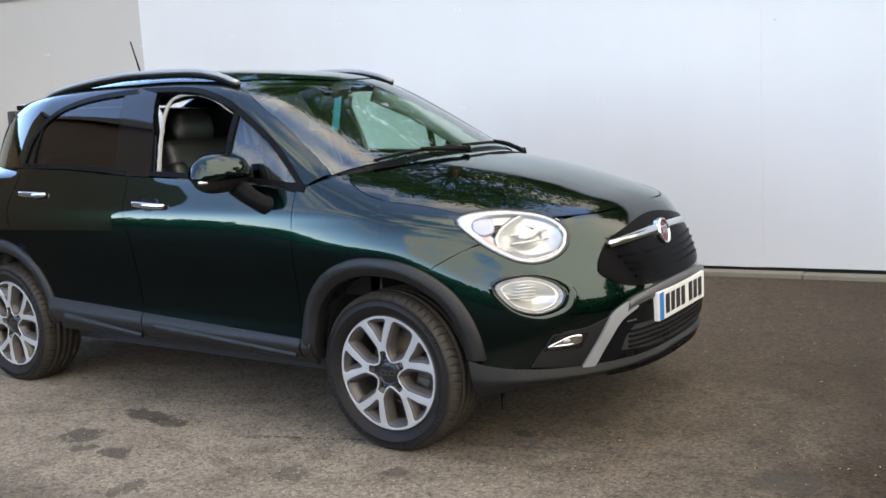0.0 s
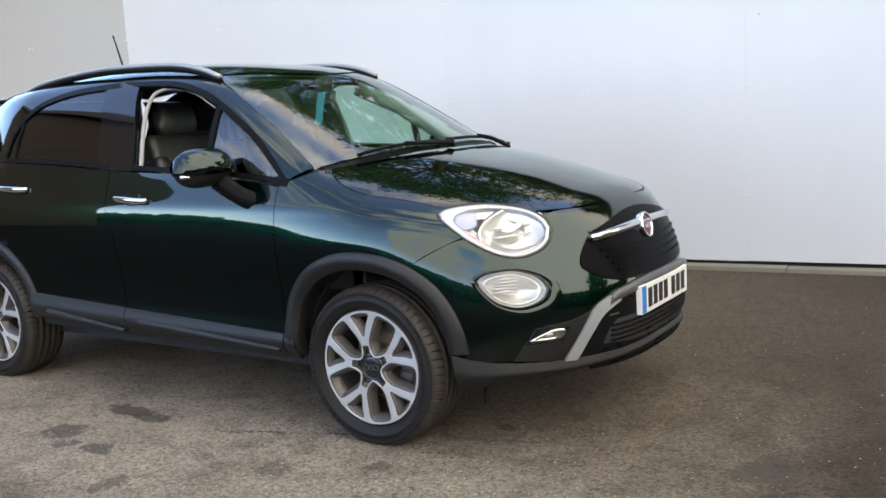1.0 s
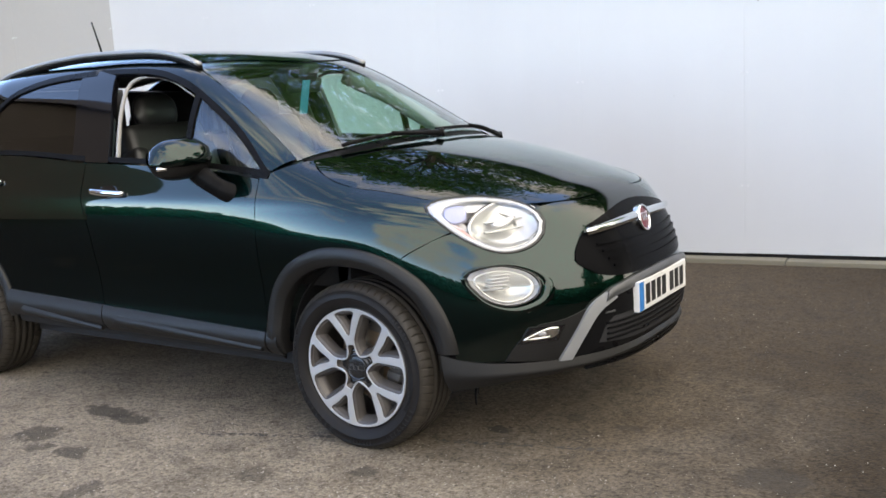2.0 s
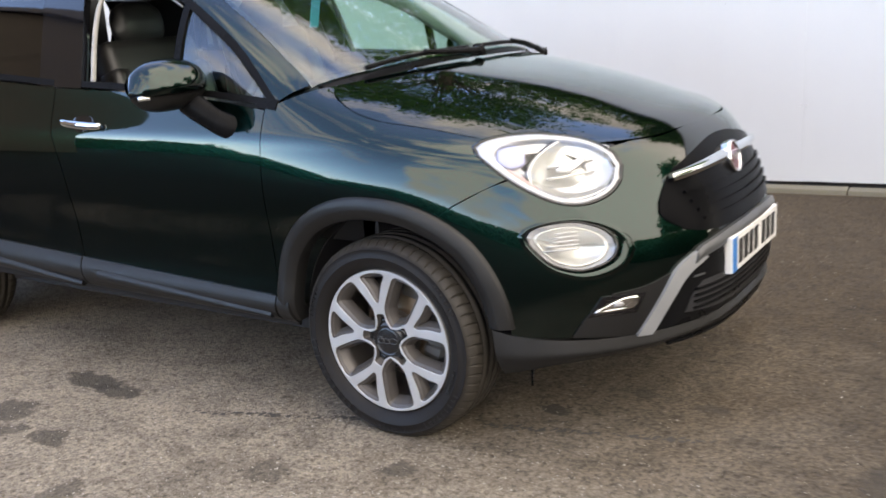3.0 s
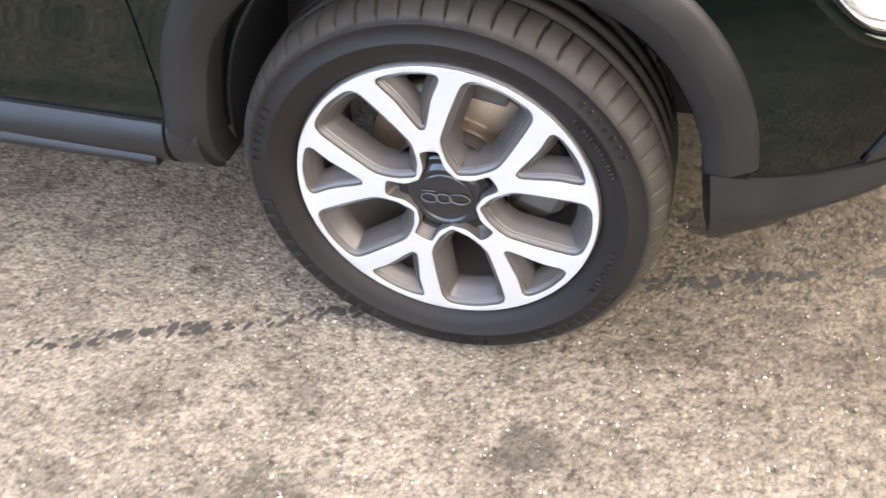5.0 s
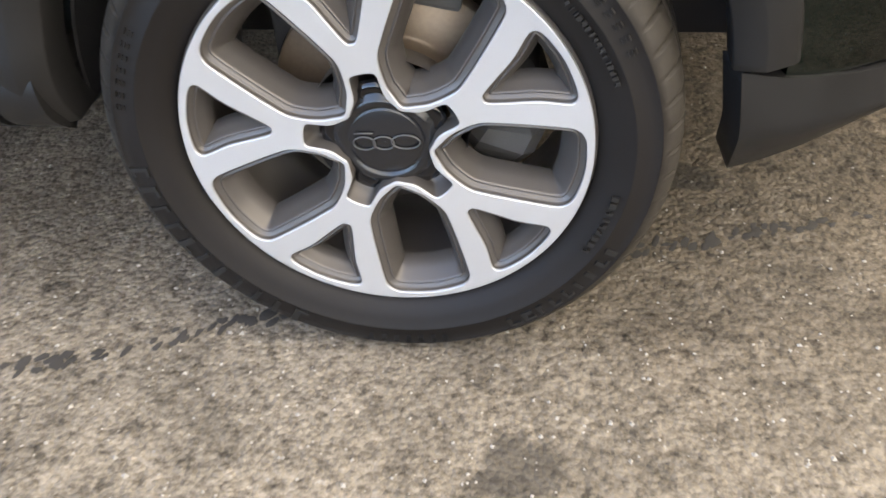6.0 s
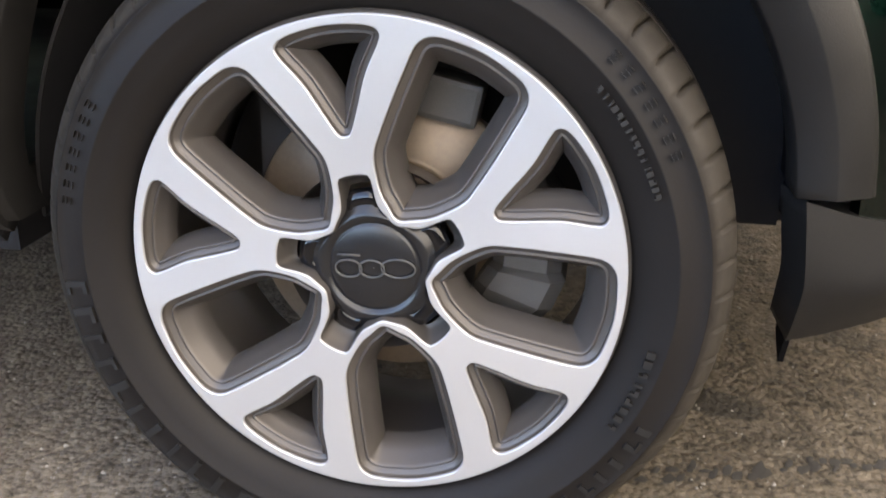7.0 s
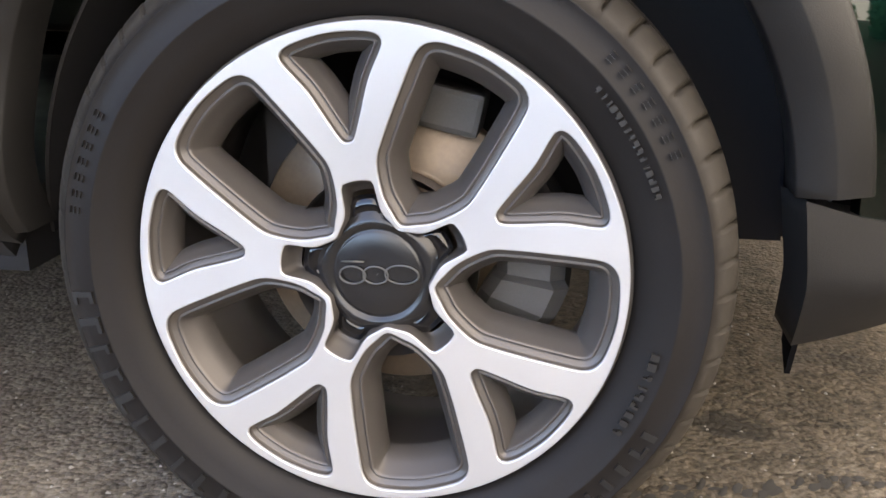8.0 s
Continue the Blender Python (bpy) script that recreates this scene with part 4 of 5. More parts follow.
mid = SCREEN.reshape(-1, 3).mean(0)
inner = loop + (mid - loop) * np.where(np.arange(len(loop)) < SCREEN.shape[1], .085, .045)[:, None]
add("screen_border", rings([loop + [0, 0, -.009], inner + [0, 0, -.009]]), GLOSS, ws)

# hood
hood_g = coons([(-.125, 0), (-.135, -.29), (-.172, -.52), (-.250, -.706)], HOOD_EDGE,
               [(.722, 0), (.714, -.139), (.69, -.317), (.633, -.455), (.53, -.590), (.40, -.685)], [(-.125, 0), (.722, 0)], 34, 48)
hood_P = whole(on_top(hood_g, lower_body)[:, ::-1])
hl_any = lambda P: HL_HOLE(P) | HL_HOLE(P * np.array([1, -1, 1]))
sheet("hood", hood_P, PAINT, car, "green clamshell hood", hole=hl_any)
# cowl below the screen
cowl_g = coons([(-.33, -.715), (-.22, -.45), (-.17, 0)], [(-.17, 0), (-.10, 0)], [(-.25, -.70), (-.15, -.40), (-.10, 0)], [(-.33, -.715), (-.25, -.70)], 22, 5)
sheet("cowl", whole(on_top(cowl_g, cabin, .95)) + np.array([0, 0, -.012]), TRIM, car)

# front bumper cover, painted
bump_g = coons([(0, .36), (30, .36), (70.9, .372)], [(70.9, .372), (71.6, .450), (74.0, .560), (79.0, .668), (85.0, .730)], [(0, .908), (14, .909), (30.4, .902), (43.5, .902), (60, .868), (72.8, .825), (78.2, .791), (82.6, .756), (85.0, .730)], [(0, .36), (0, .60), (0, .908)], 120, 72)
bP = on_nose(bump_g)
any_lamp = lambda P: hl_any(P) | DL_HOLE(P) | DL_HOLE(P * np.array([1, -1, 1]))
bump_ob = sheet("front_bumper", whole(bP[:, ::-1]), PAINT, car, "green front bumper with black lower cladding", hole=any_lamp)


def nose_panel(name, b, r, t, l, mat, parent, offset, nu=30, nv=14, full=True, label="", thick=.016, crown=0.0):
    P = on_nose(coons(b, r, t, l, nu, nv))
    if full:
        return sheet(name, whole(P[:, ::-1]), mat, parent, label, offset=offset, thick=thick, crown=crown)
    return sheet(name, P, mat, parent, label, pair=True, offset=offset, thick=thick, crown=crown)


# black lower parts
chin_body = lambda x, y, z: lower_body(x, y, .37 + (z - .37) * .55)
chin_g = coons([(0, .304), (38, .298), (60, .282), (68, .262), (73.3, .246)], [(73.3, .246), (74.2, .32), (74.8, .400)], [(0, .354), (42, .354), (59, .361), (69.0, .376), (74.8, .400)], [(0, .304), (0, .354)], 70, 14)
sheet("chin", whole(on_nose(chin_g, chin_body)[:, ::-1]), PLASTIC, bump_ob, offset=.004, thick=.045, crown=((0, -.012), (.60, .012), (.66, .0125), (1, .002)))
nose_panel("lower_grille_panel", [(0, .330), (25, .338), (44.0, .352)], [(44.0, .352), (40.0, .445), (35.6, .530), (31.0, .566)], [(0, .588), (15, .586), (31.0, .566)], [(0, .330), (0, .588)], TRIM, bump_ob, .006, 50, 20)
nose_panel("bumper_band", [(0, .574), (15, .570), (27, .556), (31.5, .540)], [(31.5, .540), (30.5, .575)], [(0, .612), (15, .608), (27, .590), (30.5, .575)], [(0, .574), (0, .612)], BAND, bump_ob, .016, 40, 8, crown=.006)
nose_panel("skid_bar", [(45.6, .352), (42.0, .350)], [(42.0, .350), (37.6, .444), (33.4, .510), (27.0, .548)], [(30.0, .577), (27.0, .548)], [(45.6, .352), (41.0, .450), (36.2, .538), (30.0, .577)], SATIN, bump_ob, .014, 8, 34, False, "satin silver skid bar", crown=0)
nose_panel("fog_surround", [(59.2, .370), (45.8, .354)], [(45.8, .354), (41.2, .450), (37.6, .528)], [(50.5, .494), (44, .503), (37.6, .528)], [(59.2, .370), (55.8, .436), (50.5, .494)], PLASTIC, bump_ob, .006, 20, 16, False)
nose_panel("lower_mesh", [(0, .372), (20, .376), (33.5, .392)], [(33.5, .392), (31.5, .448), (28.5, .480)], [(0, .478), (16, .480), (28.5, .480)], [(0, .372), (0, .478)], DARK, bump_ob, .0075, 30, 10)
for zz in (.392, .412, .432, .452):
    nose_panel("grille_slat", [(0, zz), (31, zz + .004)], [(31, zz + .004), (31, zz + .011)], [(0, zz + .007), (31, zz + .011)], [(0, zz), (0, zz + .007)], TRIM, bump_ob, .014, 30, 3)
for zz in (.296, .314):
    nose_panel("chin_rib", [(0, zz), (38, zz + .01)], [(38, zz + .01), (38, zz + .018)], [(0, zz + .008), (38, zz + .018)], [(0, zz), (0, zz + .008)], TRIM, bump_ob, .020, 30, 3)
# paler strip in place of the highlight on the bumper's inner ledge
nose_panel("step_highlight", [(28.0, .497), (31.5, .497)], [(31.5, .497), (31.5, .502)], [(28.0, .502), (31.5, .502)], [(28.0, .497), (28.0, .502)], BAND, bump_ob, .009, 8, 3, False)
def lamp_rings(pts, steps, shift=(0, 0), n=64):
    """Rings over the nose surface: each step scales the outline about its middle and moves it along the surface normal."""
    o = outline_nose(pts, n)
    c = o.mean(0)
    out = []
    nrm = np.array([math.cos(radians(c[0])) * .9, -math.sin(radians(c[0])) * .9, .32])
    nrm /= np.linalg.norm(nrm)
    for s, d, k in steps:
        g = c + (o - c) * s + np.array(shift) * k
        out.append(on_nose(g) + nrm * d)
    return out


# fog lamps
fog_g = coons([(55.2, .434), (46.4, .434)], [(46.4, .434), (44.4, .480)], [(52.5, .482), (44.4, .480)], [(55.2, .434), (52.5, .482)], 12, 8)
fr, fl = sheet("fog_lamp", on_nose(fog_g), GLOSS, car, "clear wedge-shaped fog lamp", pair=True, offset=.008, thick=.012)
both("fog_reflector", rings(lamp_rings([(55.0, .438), (50.0, .438), (46.5, .442), (45.2, .462), (45.6, .477), (48.8, .475), (52.2, .458)], ((.98, .009, 0), (.95, .0130, 0), (.66, .0105, 0), (.35, .0095, 0), (.02, .0095, 0)), n=40)), FOG_MIRROR, fr, other=fl)
both("fog_bulb", rings(lamp_rings([(50.6, .452), (49.0, .452), (49.0, .462), (50.6, .462)], ((1.0, .006, 0), (1.0, .017, 0), (.5, .018, 0)), n=20), True), LAMP_WHITE, fr, other=fl)
fog_rim = coons([(56.0, .429), (45.8, .429)], [(45.8, .429), (43.7, .485)], [(53.0, .487), (43.7, .485)], [(56.0, .429), (53.0, .487)], 12, 8)
for o, vf in zip((fr, fl), (shell_data(on_nose(fog_g), offset=.0165, thick=.0008), mirrored(*shell_data(on_nose(fog_g), offset=.0165, thick=.0008)))):
    obj("fog_lens", vf[0], vf[1], LENS, o)
fog_hole = shell_data(on_nose(fog_rim), offset=.0075, thick=.014)
both("fog_recess", fog_hole, GLOSS, fr, other=fl)

# grille
grille_ob = nose_panel("grille", [(0, .614), (18, .616), (27, .626), (33.0, .646)], [(33.0, .646), (38.8, .700), (36.5, .768), (31.5, .816)], [(0, .868), (10, .862), (21.4, .842), (31.5, .816)], [(0, .614), (0, .868)], GRILLE_BLACK, car, .005, 50, 26, label="gloss black grille with fine slats")
for k, zz in enumerate((.650, .678, .706, .734)):
    e = 26 + 1.6 * k
    nose_panel("grille_slat", [(0, zz - .002), (e, zz + .006)], [(e, zz + .006), (e, zz + .014)], [(0, zz + .008), (e, zz + .014)], [(0, zz - .002), (0, zz + .008)], GRILLE_BLACK, grille_ob, .012, 36, 3)
bar_b = [(0, .788), (16, .786), (33.5, .778)]
bar_t = [(0, .817), (16, .814), (33.5, .802)]
nose_panel("chrome_bar", bar_b, [(33.5, .778), (34.4, .790), (33.5, .802)], bar_t, [(0, .788), (0, .817)], CHROME, grille_ob, .016, 44, 9, crown=.010)
front_c = on_nose(G(0, .803)[None])[0]
bz = pose(front_c[0] + .022, 0, .792, 0, -14, 0)
lv, lf = rings([[(bz @ Vector((d, r * math.cos(q), r * 1.05 * math.sin(q)))) for q in np.linspace(0, 2 * math.pi, 48, endpoint=False)] for r, d in ((.052, -.02), (.053, .004), (.050, .010), (.044, .009), (.042, .005))])
bd = add("badge", (lv, lf), CHROME, grille_ob, "round chrome badge with dark red centre")
lv, lf = rings([[(bz @ Vector((d, r * math.cos(q), r * 1.05 * math.sin(q)))) for q in np.linspace(0, 2 * math.pi, 48, endpoint=False)] for r, d in ((.0425, .004), (.030, .0065), (.001, .007))])
add("badge_field", (lv, lf), BADGE_RED, bd)
bm = bmesh.new()
for k in (-.021, -.007, .007, .021):
    box(bm, (.006, k - .0032, -.012), (.0095, k + .0032, .012), bz, .001)
part("badge_bars", bm, CHROME, bd)

# number plate with plain bars in place of its characters
bm = bmesh.new()
box(bm, (.884, -.262, .468), (.910, .262, .584), None, .004)
plate_ob = part("number_plate", bm, PLATE_WHITE, car, "white front number plate with blue end band")
bm = bmesh.new()
box(bm, (.9095, -.259, .471), (.9115, -.216, .581), None, .0008)
part("blue_band", bm, PLATE_BLUE, plate_ob)
for k in range(7):
    y0 = -.196 + k * .058 + (.030 if k > 3 else 0)
    bm = bmesh.new()
    box(bm, (.9095, y0, .4865), (.9112, y0 + .044, .5655), None, .0008)
    part("character_bar", bm, INK, plate_ob)
bm = bmesh.new()
box(bm, (.86, -.20, .49), (.886, .20, .565))
part("plate_bracket", bm, TRIM, plate_ob)


# ---- lamps ----
def headlamp():
    r_bez = rings(lamp_rings(HEADLAMP, ((1.03, -.012, 0), (1.03, .0015, 0), (1.0, .004, 0), (.965, .002, 0), (.955, -.014, 0))))
    a, b = both("headlamp", r_bez, GLOSS, car, "large round-cornered clear headlamp with silvered ring")
    ring = rings(lamp_rings(HEADLAMP, ((.965, .0005, 0), (.93, .003, 0), (.87, .001, .2), (.82, -.010, .4), (.79, -.020, .5), (.78, -.034, .5)), (-2.6, -.006)))
    both("silver_ring", ring, LAMP_WHITE, a, other=b)
    eye = [(56.6 + 10.6 * math.cos(q) - .9 * math.sin(q), .853 + .082 * math.sin(q)) for q in np.linspace(0, 2 * math.pi, 14, endpoint=False)]
    floor_plate = rings(lamp_rings(HEADLAMP, ((.90, -.010, 0), (.86, -.030, 0), (.5, -.050, 0)), (-2.0, -.004)))
    both("lamp_floor", floor_plate, LAMP_WHITE, a, other=b)
    rim = rings(lamp_rings(eye, ((1.10, -.026, 1), (1.10, -.012, 1), (1.0, -.012, 0), (.99, -.026, 0)), (-.9, .0)))
    both("dark_gap", rim, GLOSS, a, other=b)
    bowl = rings(lamp_rings(eye, ((1.0, -.034, 0), (1.0, -.014, 0), (.955, -.010, 0), (.92, -.018, 0), (.74, -.040, 0), (.52, -.058, 0), (.30, -.068, 0), (.12, -.072, 0), (.01, -.073, 0))))
    both("reflector_bowl", bowl, REFLECT, a, "bright faceted reflector", other=b)
    for k in range(2):
        za = .835 + k * .030
        facet = lamp_rings([(62.5, za), (52.5, za + .010), (52.4, za + .013), (62.4, za + .005)], ((1, -.050, 0), (1, -.034, 0), (.6, -.032, 0)), n=12)
        both("reflector_facet", rings(facet, True), REFLECT, a, other=b)
    blade = lamp_rings([(61, .860), (55, .884), (54.2, .876), (58, .850)], ((1.0, -.045, 0), (1.0, -.026, 0), (.8, -.024, 0)), n=24)
    both("lamp_shield", rings(blade, True, True), LAMP_WHITE, a, other=b)
    # blue-grey block painted in for a reflection at the lamp's outer end
    side = lamp_rings([(73.6, .912), (71, .922), (68.4, .916), (67.6, .880), (70.5, .866), (73.0, .886)], ((1.0, -.020, 0), (1.0, -.003, 0), (.85, -.002, 0)), n=24)
    both("blue_reflection", rings(side, True, False), BLUE_GREY, a, other=b)
    amber = lamp_rings([(72.5, .862), (69.5, .858), (66.5, .825), (64.5, .800), (67.5, .808)], ((1.0, -.010, 0), (1.0, -.003, 0), (.85, -.002, 0)), n=24)
    both("indicator", rings(amber, True, False), AMBER, a, other=b)
    lens = rings(lamp_rings(HEADLAMP, ((.975, .0035, 0), (.9, .010, 0), (.75, .016, 0), (.55, .021, 0), (.3, .026, 0), (.02, .028, 0))), True)
    both("lens", lens, LENS, a, other=b)


def day_lamp():
    a, b = both("day_lamp", rings(lamp_rings(DAYLAMP, ((1.04, -.010, 0), (1.04, .002, 0), (1.0, .004, 0), (.95, .001, 0), (.94, -.012, 0)))), GLOSS, car, "small oval clear running lamp")
    both("reflector_ring", rings(lamp_rings(DAYLAMP, ((.945, -.002, 0), (.91, -.007, 0), (.84, -.019, 0), (.81, -.024, 0)))), LAMP_WHITE, a, other=b)
    both("reflector_bowl", rings(lamp_rings(DAYLAMP, ((.82, -.022, 0), (.79, -.015, 0), (.73, -.021, 0), (.48, -.042, 0), (.2, -.052, 0), (.01, -.055, 0)), (-.8, .003))), REFLECT, a, other=b)
    for k in range(5):
        z0 = .630 + k * .012
        both("lamp_flute", rings(lamp_rings([(63.5 - k * .4, z0), (57.5, z0 + .004), (57.5, z0 + .008), (63.5 - k * .4, z0 + .004)], ((1, -.018, 0), (1, -.010, 0), (.6, -.008, 0)), n=16), True), LAMP_WHITE, a, other=b)
    both("lens", rings(lamp_rings(DAYLAMP, ((.97, .001, 0), (.8, .008, 0), (.55, .013, 0), (.3, .016, 0), (.02, .017, 0))), True), LENS, a, other=b)
    surround = rings(lamp_rings(DAYLAMP, ((1.30, -.004, 1), (1.26, .0025, 1), (1.15, .004, 1), (1.06, .001, .5), (1.04, -.008, 0)), (-1.2, -.008)))
    both("surround", surround, PAINT, a, other=b)


headlamp()
day_lamp()

# ---- cladding: arches, sills, doors ----
for cx, nm in ((ARCH[0], "front"), (RA, "rear")):
    lo, hi = (7, 181) if nm == "front" else (2, 178)
    a = np.linspace(lo, hi, 84)
    prof = [(.370, -.050), (.370, .000), (.372, .003), (.402, .0170), (.4045, .0175), (.434, .0125), (.439, .009), (.442, .001), (.442, -.006)]
    slim = lambda q: float(np.interp(q, [8, 46, 90, 112, 130, 145, 160, 172, 181], [.020, 0, 0, -.012, -.024, -.026, -.013, -.004, 0])) if nm == "front" else 0
    low = .4025 if nm == "front" else .20
    base = [[(cx + (r - slim(q)) * math.cos(radians(q)), max(low if q < 60 else .20, ARCH[1] + (r - slim(q)) * math.sin(radians(q)))) for q in a] for r, _ in prof]
    P = on_side(np.array(base), lower_body)
    Q = P + np.array([0, -1.0, 0]) * np.array([d for _, d in prof])[:, None, None]
    v, f = shell_data(Q, thick=.001)
    both("arch_cladding", (v, f), PLASTIC, car, "black plastic wheel-arch cladding")
    liner = []
    for y in (-.775, -.66, -.52):
        liner.append([(cx + .392 * math.cos(radians(q)), y, ARCH[1] + .385 * math.sin(radians(q))) for q in np.linspace(0, 184, 50)])
    L = np.array(liner)
    v, f = shell_data(L, thick=.004)
    n0 = len(v)
    v = list(v) + [(cx - .40, -.50, .27), (cx + .40, -.50, .27), (cx + .40, -.50, .80), (cx - .40, -.50, .80)]
    f = list(f) + [[n0, n0 + 1, n0 + 2, n0 + 3]]
    both("arch_liner", (v, f), DARK, car)

for (b, r, t, l), owner, nu in ((([(-1.418, .350), (-.43, .335)], [(-.43, .335), (-.424, .424)], [(-1.430, .462), (-.9, .442), (-.424, .424)], [(-1.418, .350), (-1.430, .462)]), (door_fr, door_fl), 40),
                                (([(-2.11, .372), (-1.424, .351)], [(-1.424, .351), (-1.436, .463)], [(-2.16, .496), (-1.8, .480), (-1.436, .463)], [(-2.11, .372), (-2.16, .496)]), (door_rr, door_rl), 30)):
    sheet("door_cladding", on_side(coons(b, r, t, l, nu, 9), lower_body), PLASTIC, owner[0], pair=owner[1], offset=.008, crown=.014)
    c = coons([(b[0][0] + .06, .385), (b[1][0] - .02, .355)], [(b[1][0] - .02, .355), (b[1][0] - .02, .372)], [(b[0][0] + .10, .425), (b[1][0] - .02, .372)], [(b[0][0] + .06, .385), (b[0][0] + .10, .425)], 24, 5)
    sheet("cladding_rib", on_side(c, lower_body), PLASTIC, owner[0], pair=owner[1], offset=.022, crown=.010)
sheet("wing_cladding", on_side(coons([(-.4195, .336), (-.36, .330)], [(-.36, .330), (-.37, .42)], [(-.4195, .422), (-.37, .42)], [(-.4195, .336), (-.4195, .422)], 8, 9), lower_body), PLASTIC, car, pair=True, offset=.008, crown=.012)
sill_g = coons([(-2.14, .318), (-.40, .292)], [(-.40, .292), (-.40, .345)], [(-2.12, .368), (-.40, .345)], [(-2.14, .318), (-2.12, .368)], 50, 6)
sheet("sill", on_side(sill_g, lower_body), DARK, car, pair=True, offset=-.006)
sheet("rear_sill_end", on_side(coons([(-3.05, .27), (-2.95, .27)], [(-2.95, .27), (-2.97, .50)], [(-3.10, .50), (-2.97, .50)], [(-3.05, .27), (-3.10, .50)], 8, 8), lower_body), PLASTIC, car, pair=True, offset=.004)
bm = bmesh.new()
box(bm, (-3.0, -.66, .23), (-.48, .66, .29))
box(bm, (.42, -.55, .29), (.66, .55, .32))
box(bm, (-.48, -.48, .27), (.44, .48, .33))
part("underbody", bm, DARK, car)
# thin pointed deflectors ahead of the front wheels
for s in (-1, 1):
    flap = bmesh.new()
    pts = [(.415, .635, .285), (.413, .668, .285), (.4125, .669, .205), (.409, .662, .166), (.405, .647, .200), (.408, .636, .220)]
    lo_v, hi_v = [flap.verts.new((x, s * y, z)) for x, y, z in pts], [flap.verts.new((x + .006, s * y, z)) for x, y, z in pts]
    flap.faces.new(lo_v)
    flap.faces.new(hi_v[::-1])
    for k in range(len(pts)):
        flap.faces.new((lo_v[k], hi_v[k], hi_v[(k + 1) % len(pts)], lo_v[(k + 1) % len(pts)]))
    part("mud_flap", flap, TRIM, car)

# ---- side glazing ----
DLO_LOW = [(-2.392, 1.160), (-1.95, 1.146), (-1.504, 1.116), (-1.1, 1.100), (-.70, 1.078), (-.372, 1.046)]


def side_panel(name, b, r, t, l, mat, owner, nu, nv, label="", **kw):
    P = on_side(coons(b, r, t, l, nu, nv), body)
    if isinstance(owner, tuple):
        return sheet(name, P, mat, owner[0], label, pair=owner[1], **kw)
    return sheet(name, P, mat, owner, label, pair=True, **kw)


FD, RD = (door_fr, door_fl), (door_rr, door_rl)


def strip(name, line, width, mat, owner, offset=.002, n=60, up=True, label=""):
    """A narrow trim strip along a line in side view, its width square to it."""
    p = spline(line, n)
    t = np.gradient(p, axis=0)
    t /= np.linalg.norm(t, axis=1, keepdims=True)
    nrm = np.stack([-t[:, 1], t[:, 0]], 1) * (1 if up else -1)
    g = np.stack([p + nrm * width * s for s in (0, .5, 1)])
    return sheet(name, on_side(g, body), mat, owner[0] if isinstance(owner, tuple) else owner, label, pair=owner[1] if isinstance(owner, tuple) else True, offset=offset, thick=.02)


# frames: upper edge, sills of the windows, pillars
front_top, rear_top = [p for p in DLO_TOP if p[0] >= -1.58], [p for p in DLO_TOP if p[0] <= -1.50]
strip("window_frame", front_top, .022, TRIM, FD, up=False)
strip("window_frame", rear_top, .026, TRIM, RD, up=False)
strip("waist_seal", [p for p in DLO_LOW if p[0] >= -1.52], .022, TRIM, FD, n=40)
strip("waist_seal", [p for p in DLO_LOW if p[0] <= -1.50], .022, TRIM, RD, n=40)
side_panel("pillar_trim", [(-1.506, 1.112), (-1.345, 1.106)], [(-1.345, 1.106), (-1.372, 1.30), (-1.43, 1.490)], [(-1.573, 1.520), (-1.43, 1.512)], [(-1.506, 1.112), (-1.523, 1.30), (-1.573, 1.520)], GLOSS, FD, 8, 20, offset=.003, thick=.03)
side_panel("pillar_trim", [(-1.600, 1.118), (-1.499, 1.114)], [(-1.499, 1.114), (-1.516, 1.30), (-1.566, 1.520)], [(-1.68, 1.516), (-1.566, 1.520)], [(-1.600, 1.118), (-1.622, 1.30), (-1.68, 1.516)], GLOSS, RD, 8, 20, offset=.001, thick=.03)
side_panel("glass", [(-2.27, 1.155), (-1.9, 1.146), (-1.600, 1.120)], [(-1.600, 1.120), (-1.622, 1.30), (-1.68, 1.505)], [(-2.25, 1.385), (-2.08, 1.470), (-1.85, 1.498), (-1.68, 1.505)], [(-2.27, 1.155), (-2.25, 1.385)], TINT, RD, 24, 16, "dark tinted door glass", offset=-.006, thick=.004)
side_panel("glass", [(-2.38, 1.158), (-2.285, 1.155)], [(-2.285, 1.155), (-2.265, 1.375)], [(-2.315, 1.325), (-2.265, 1.375)], [(-2.38, 1.158), (-2.315, 1.325)], TINT, RD, 6, 12, offset=-.006, thick=.004)
strip("glass_bar", [(-2.278, 1.158), (-2.257, 1.385)], .014, TRIM, RD, offset=.0, n=12)
# front quarter light with its upright bar and mirror foot
side_panel("quarter_glass", [(-.842, 1.106), (-.42, 1.066)], [(-.42, 1.066), (-.60, 1.224)], [(-.835, 1.366), (-.60, 1.224)], [(-.842, 1.106), (-.835, 1.366)], SIDE_GLASS, FD, 14, 14, "fixed front quarter glass", offset=-.006, thick=.004)
strip("glass_bar", [(-.868, 1.092), (-.862, 1.385)], .030, TRIM, FD, offset=.001, n=14, up=False)
P = on_side(coons([(-1.345, 1.11), (-.868, 1.095)], [(-.868, 1.095), (-.862, 1.372)], [(-1.41, 1.478), (-1.06, 1.450), (-.862, 1.372)], [(-1.345, 1.11), (-1.41, 1.478)], 16, 12), body)
far = shell_data(P, offset=-.006, thick=.004)
obj("glass", *mirrored(*far), SIDE_GLASS, door_fl, "closed clear door glass")
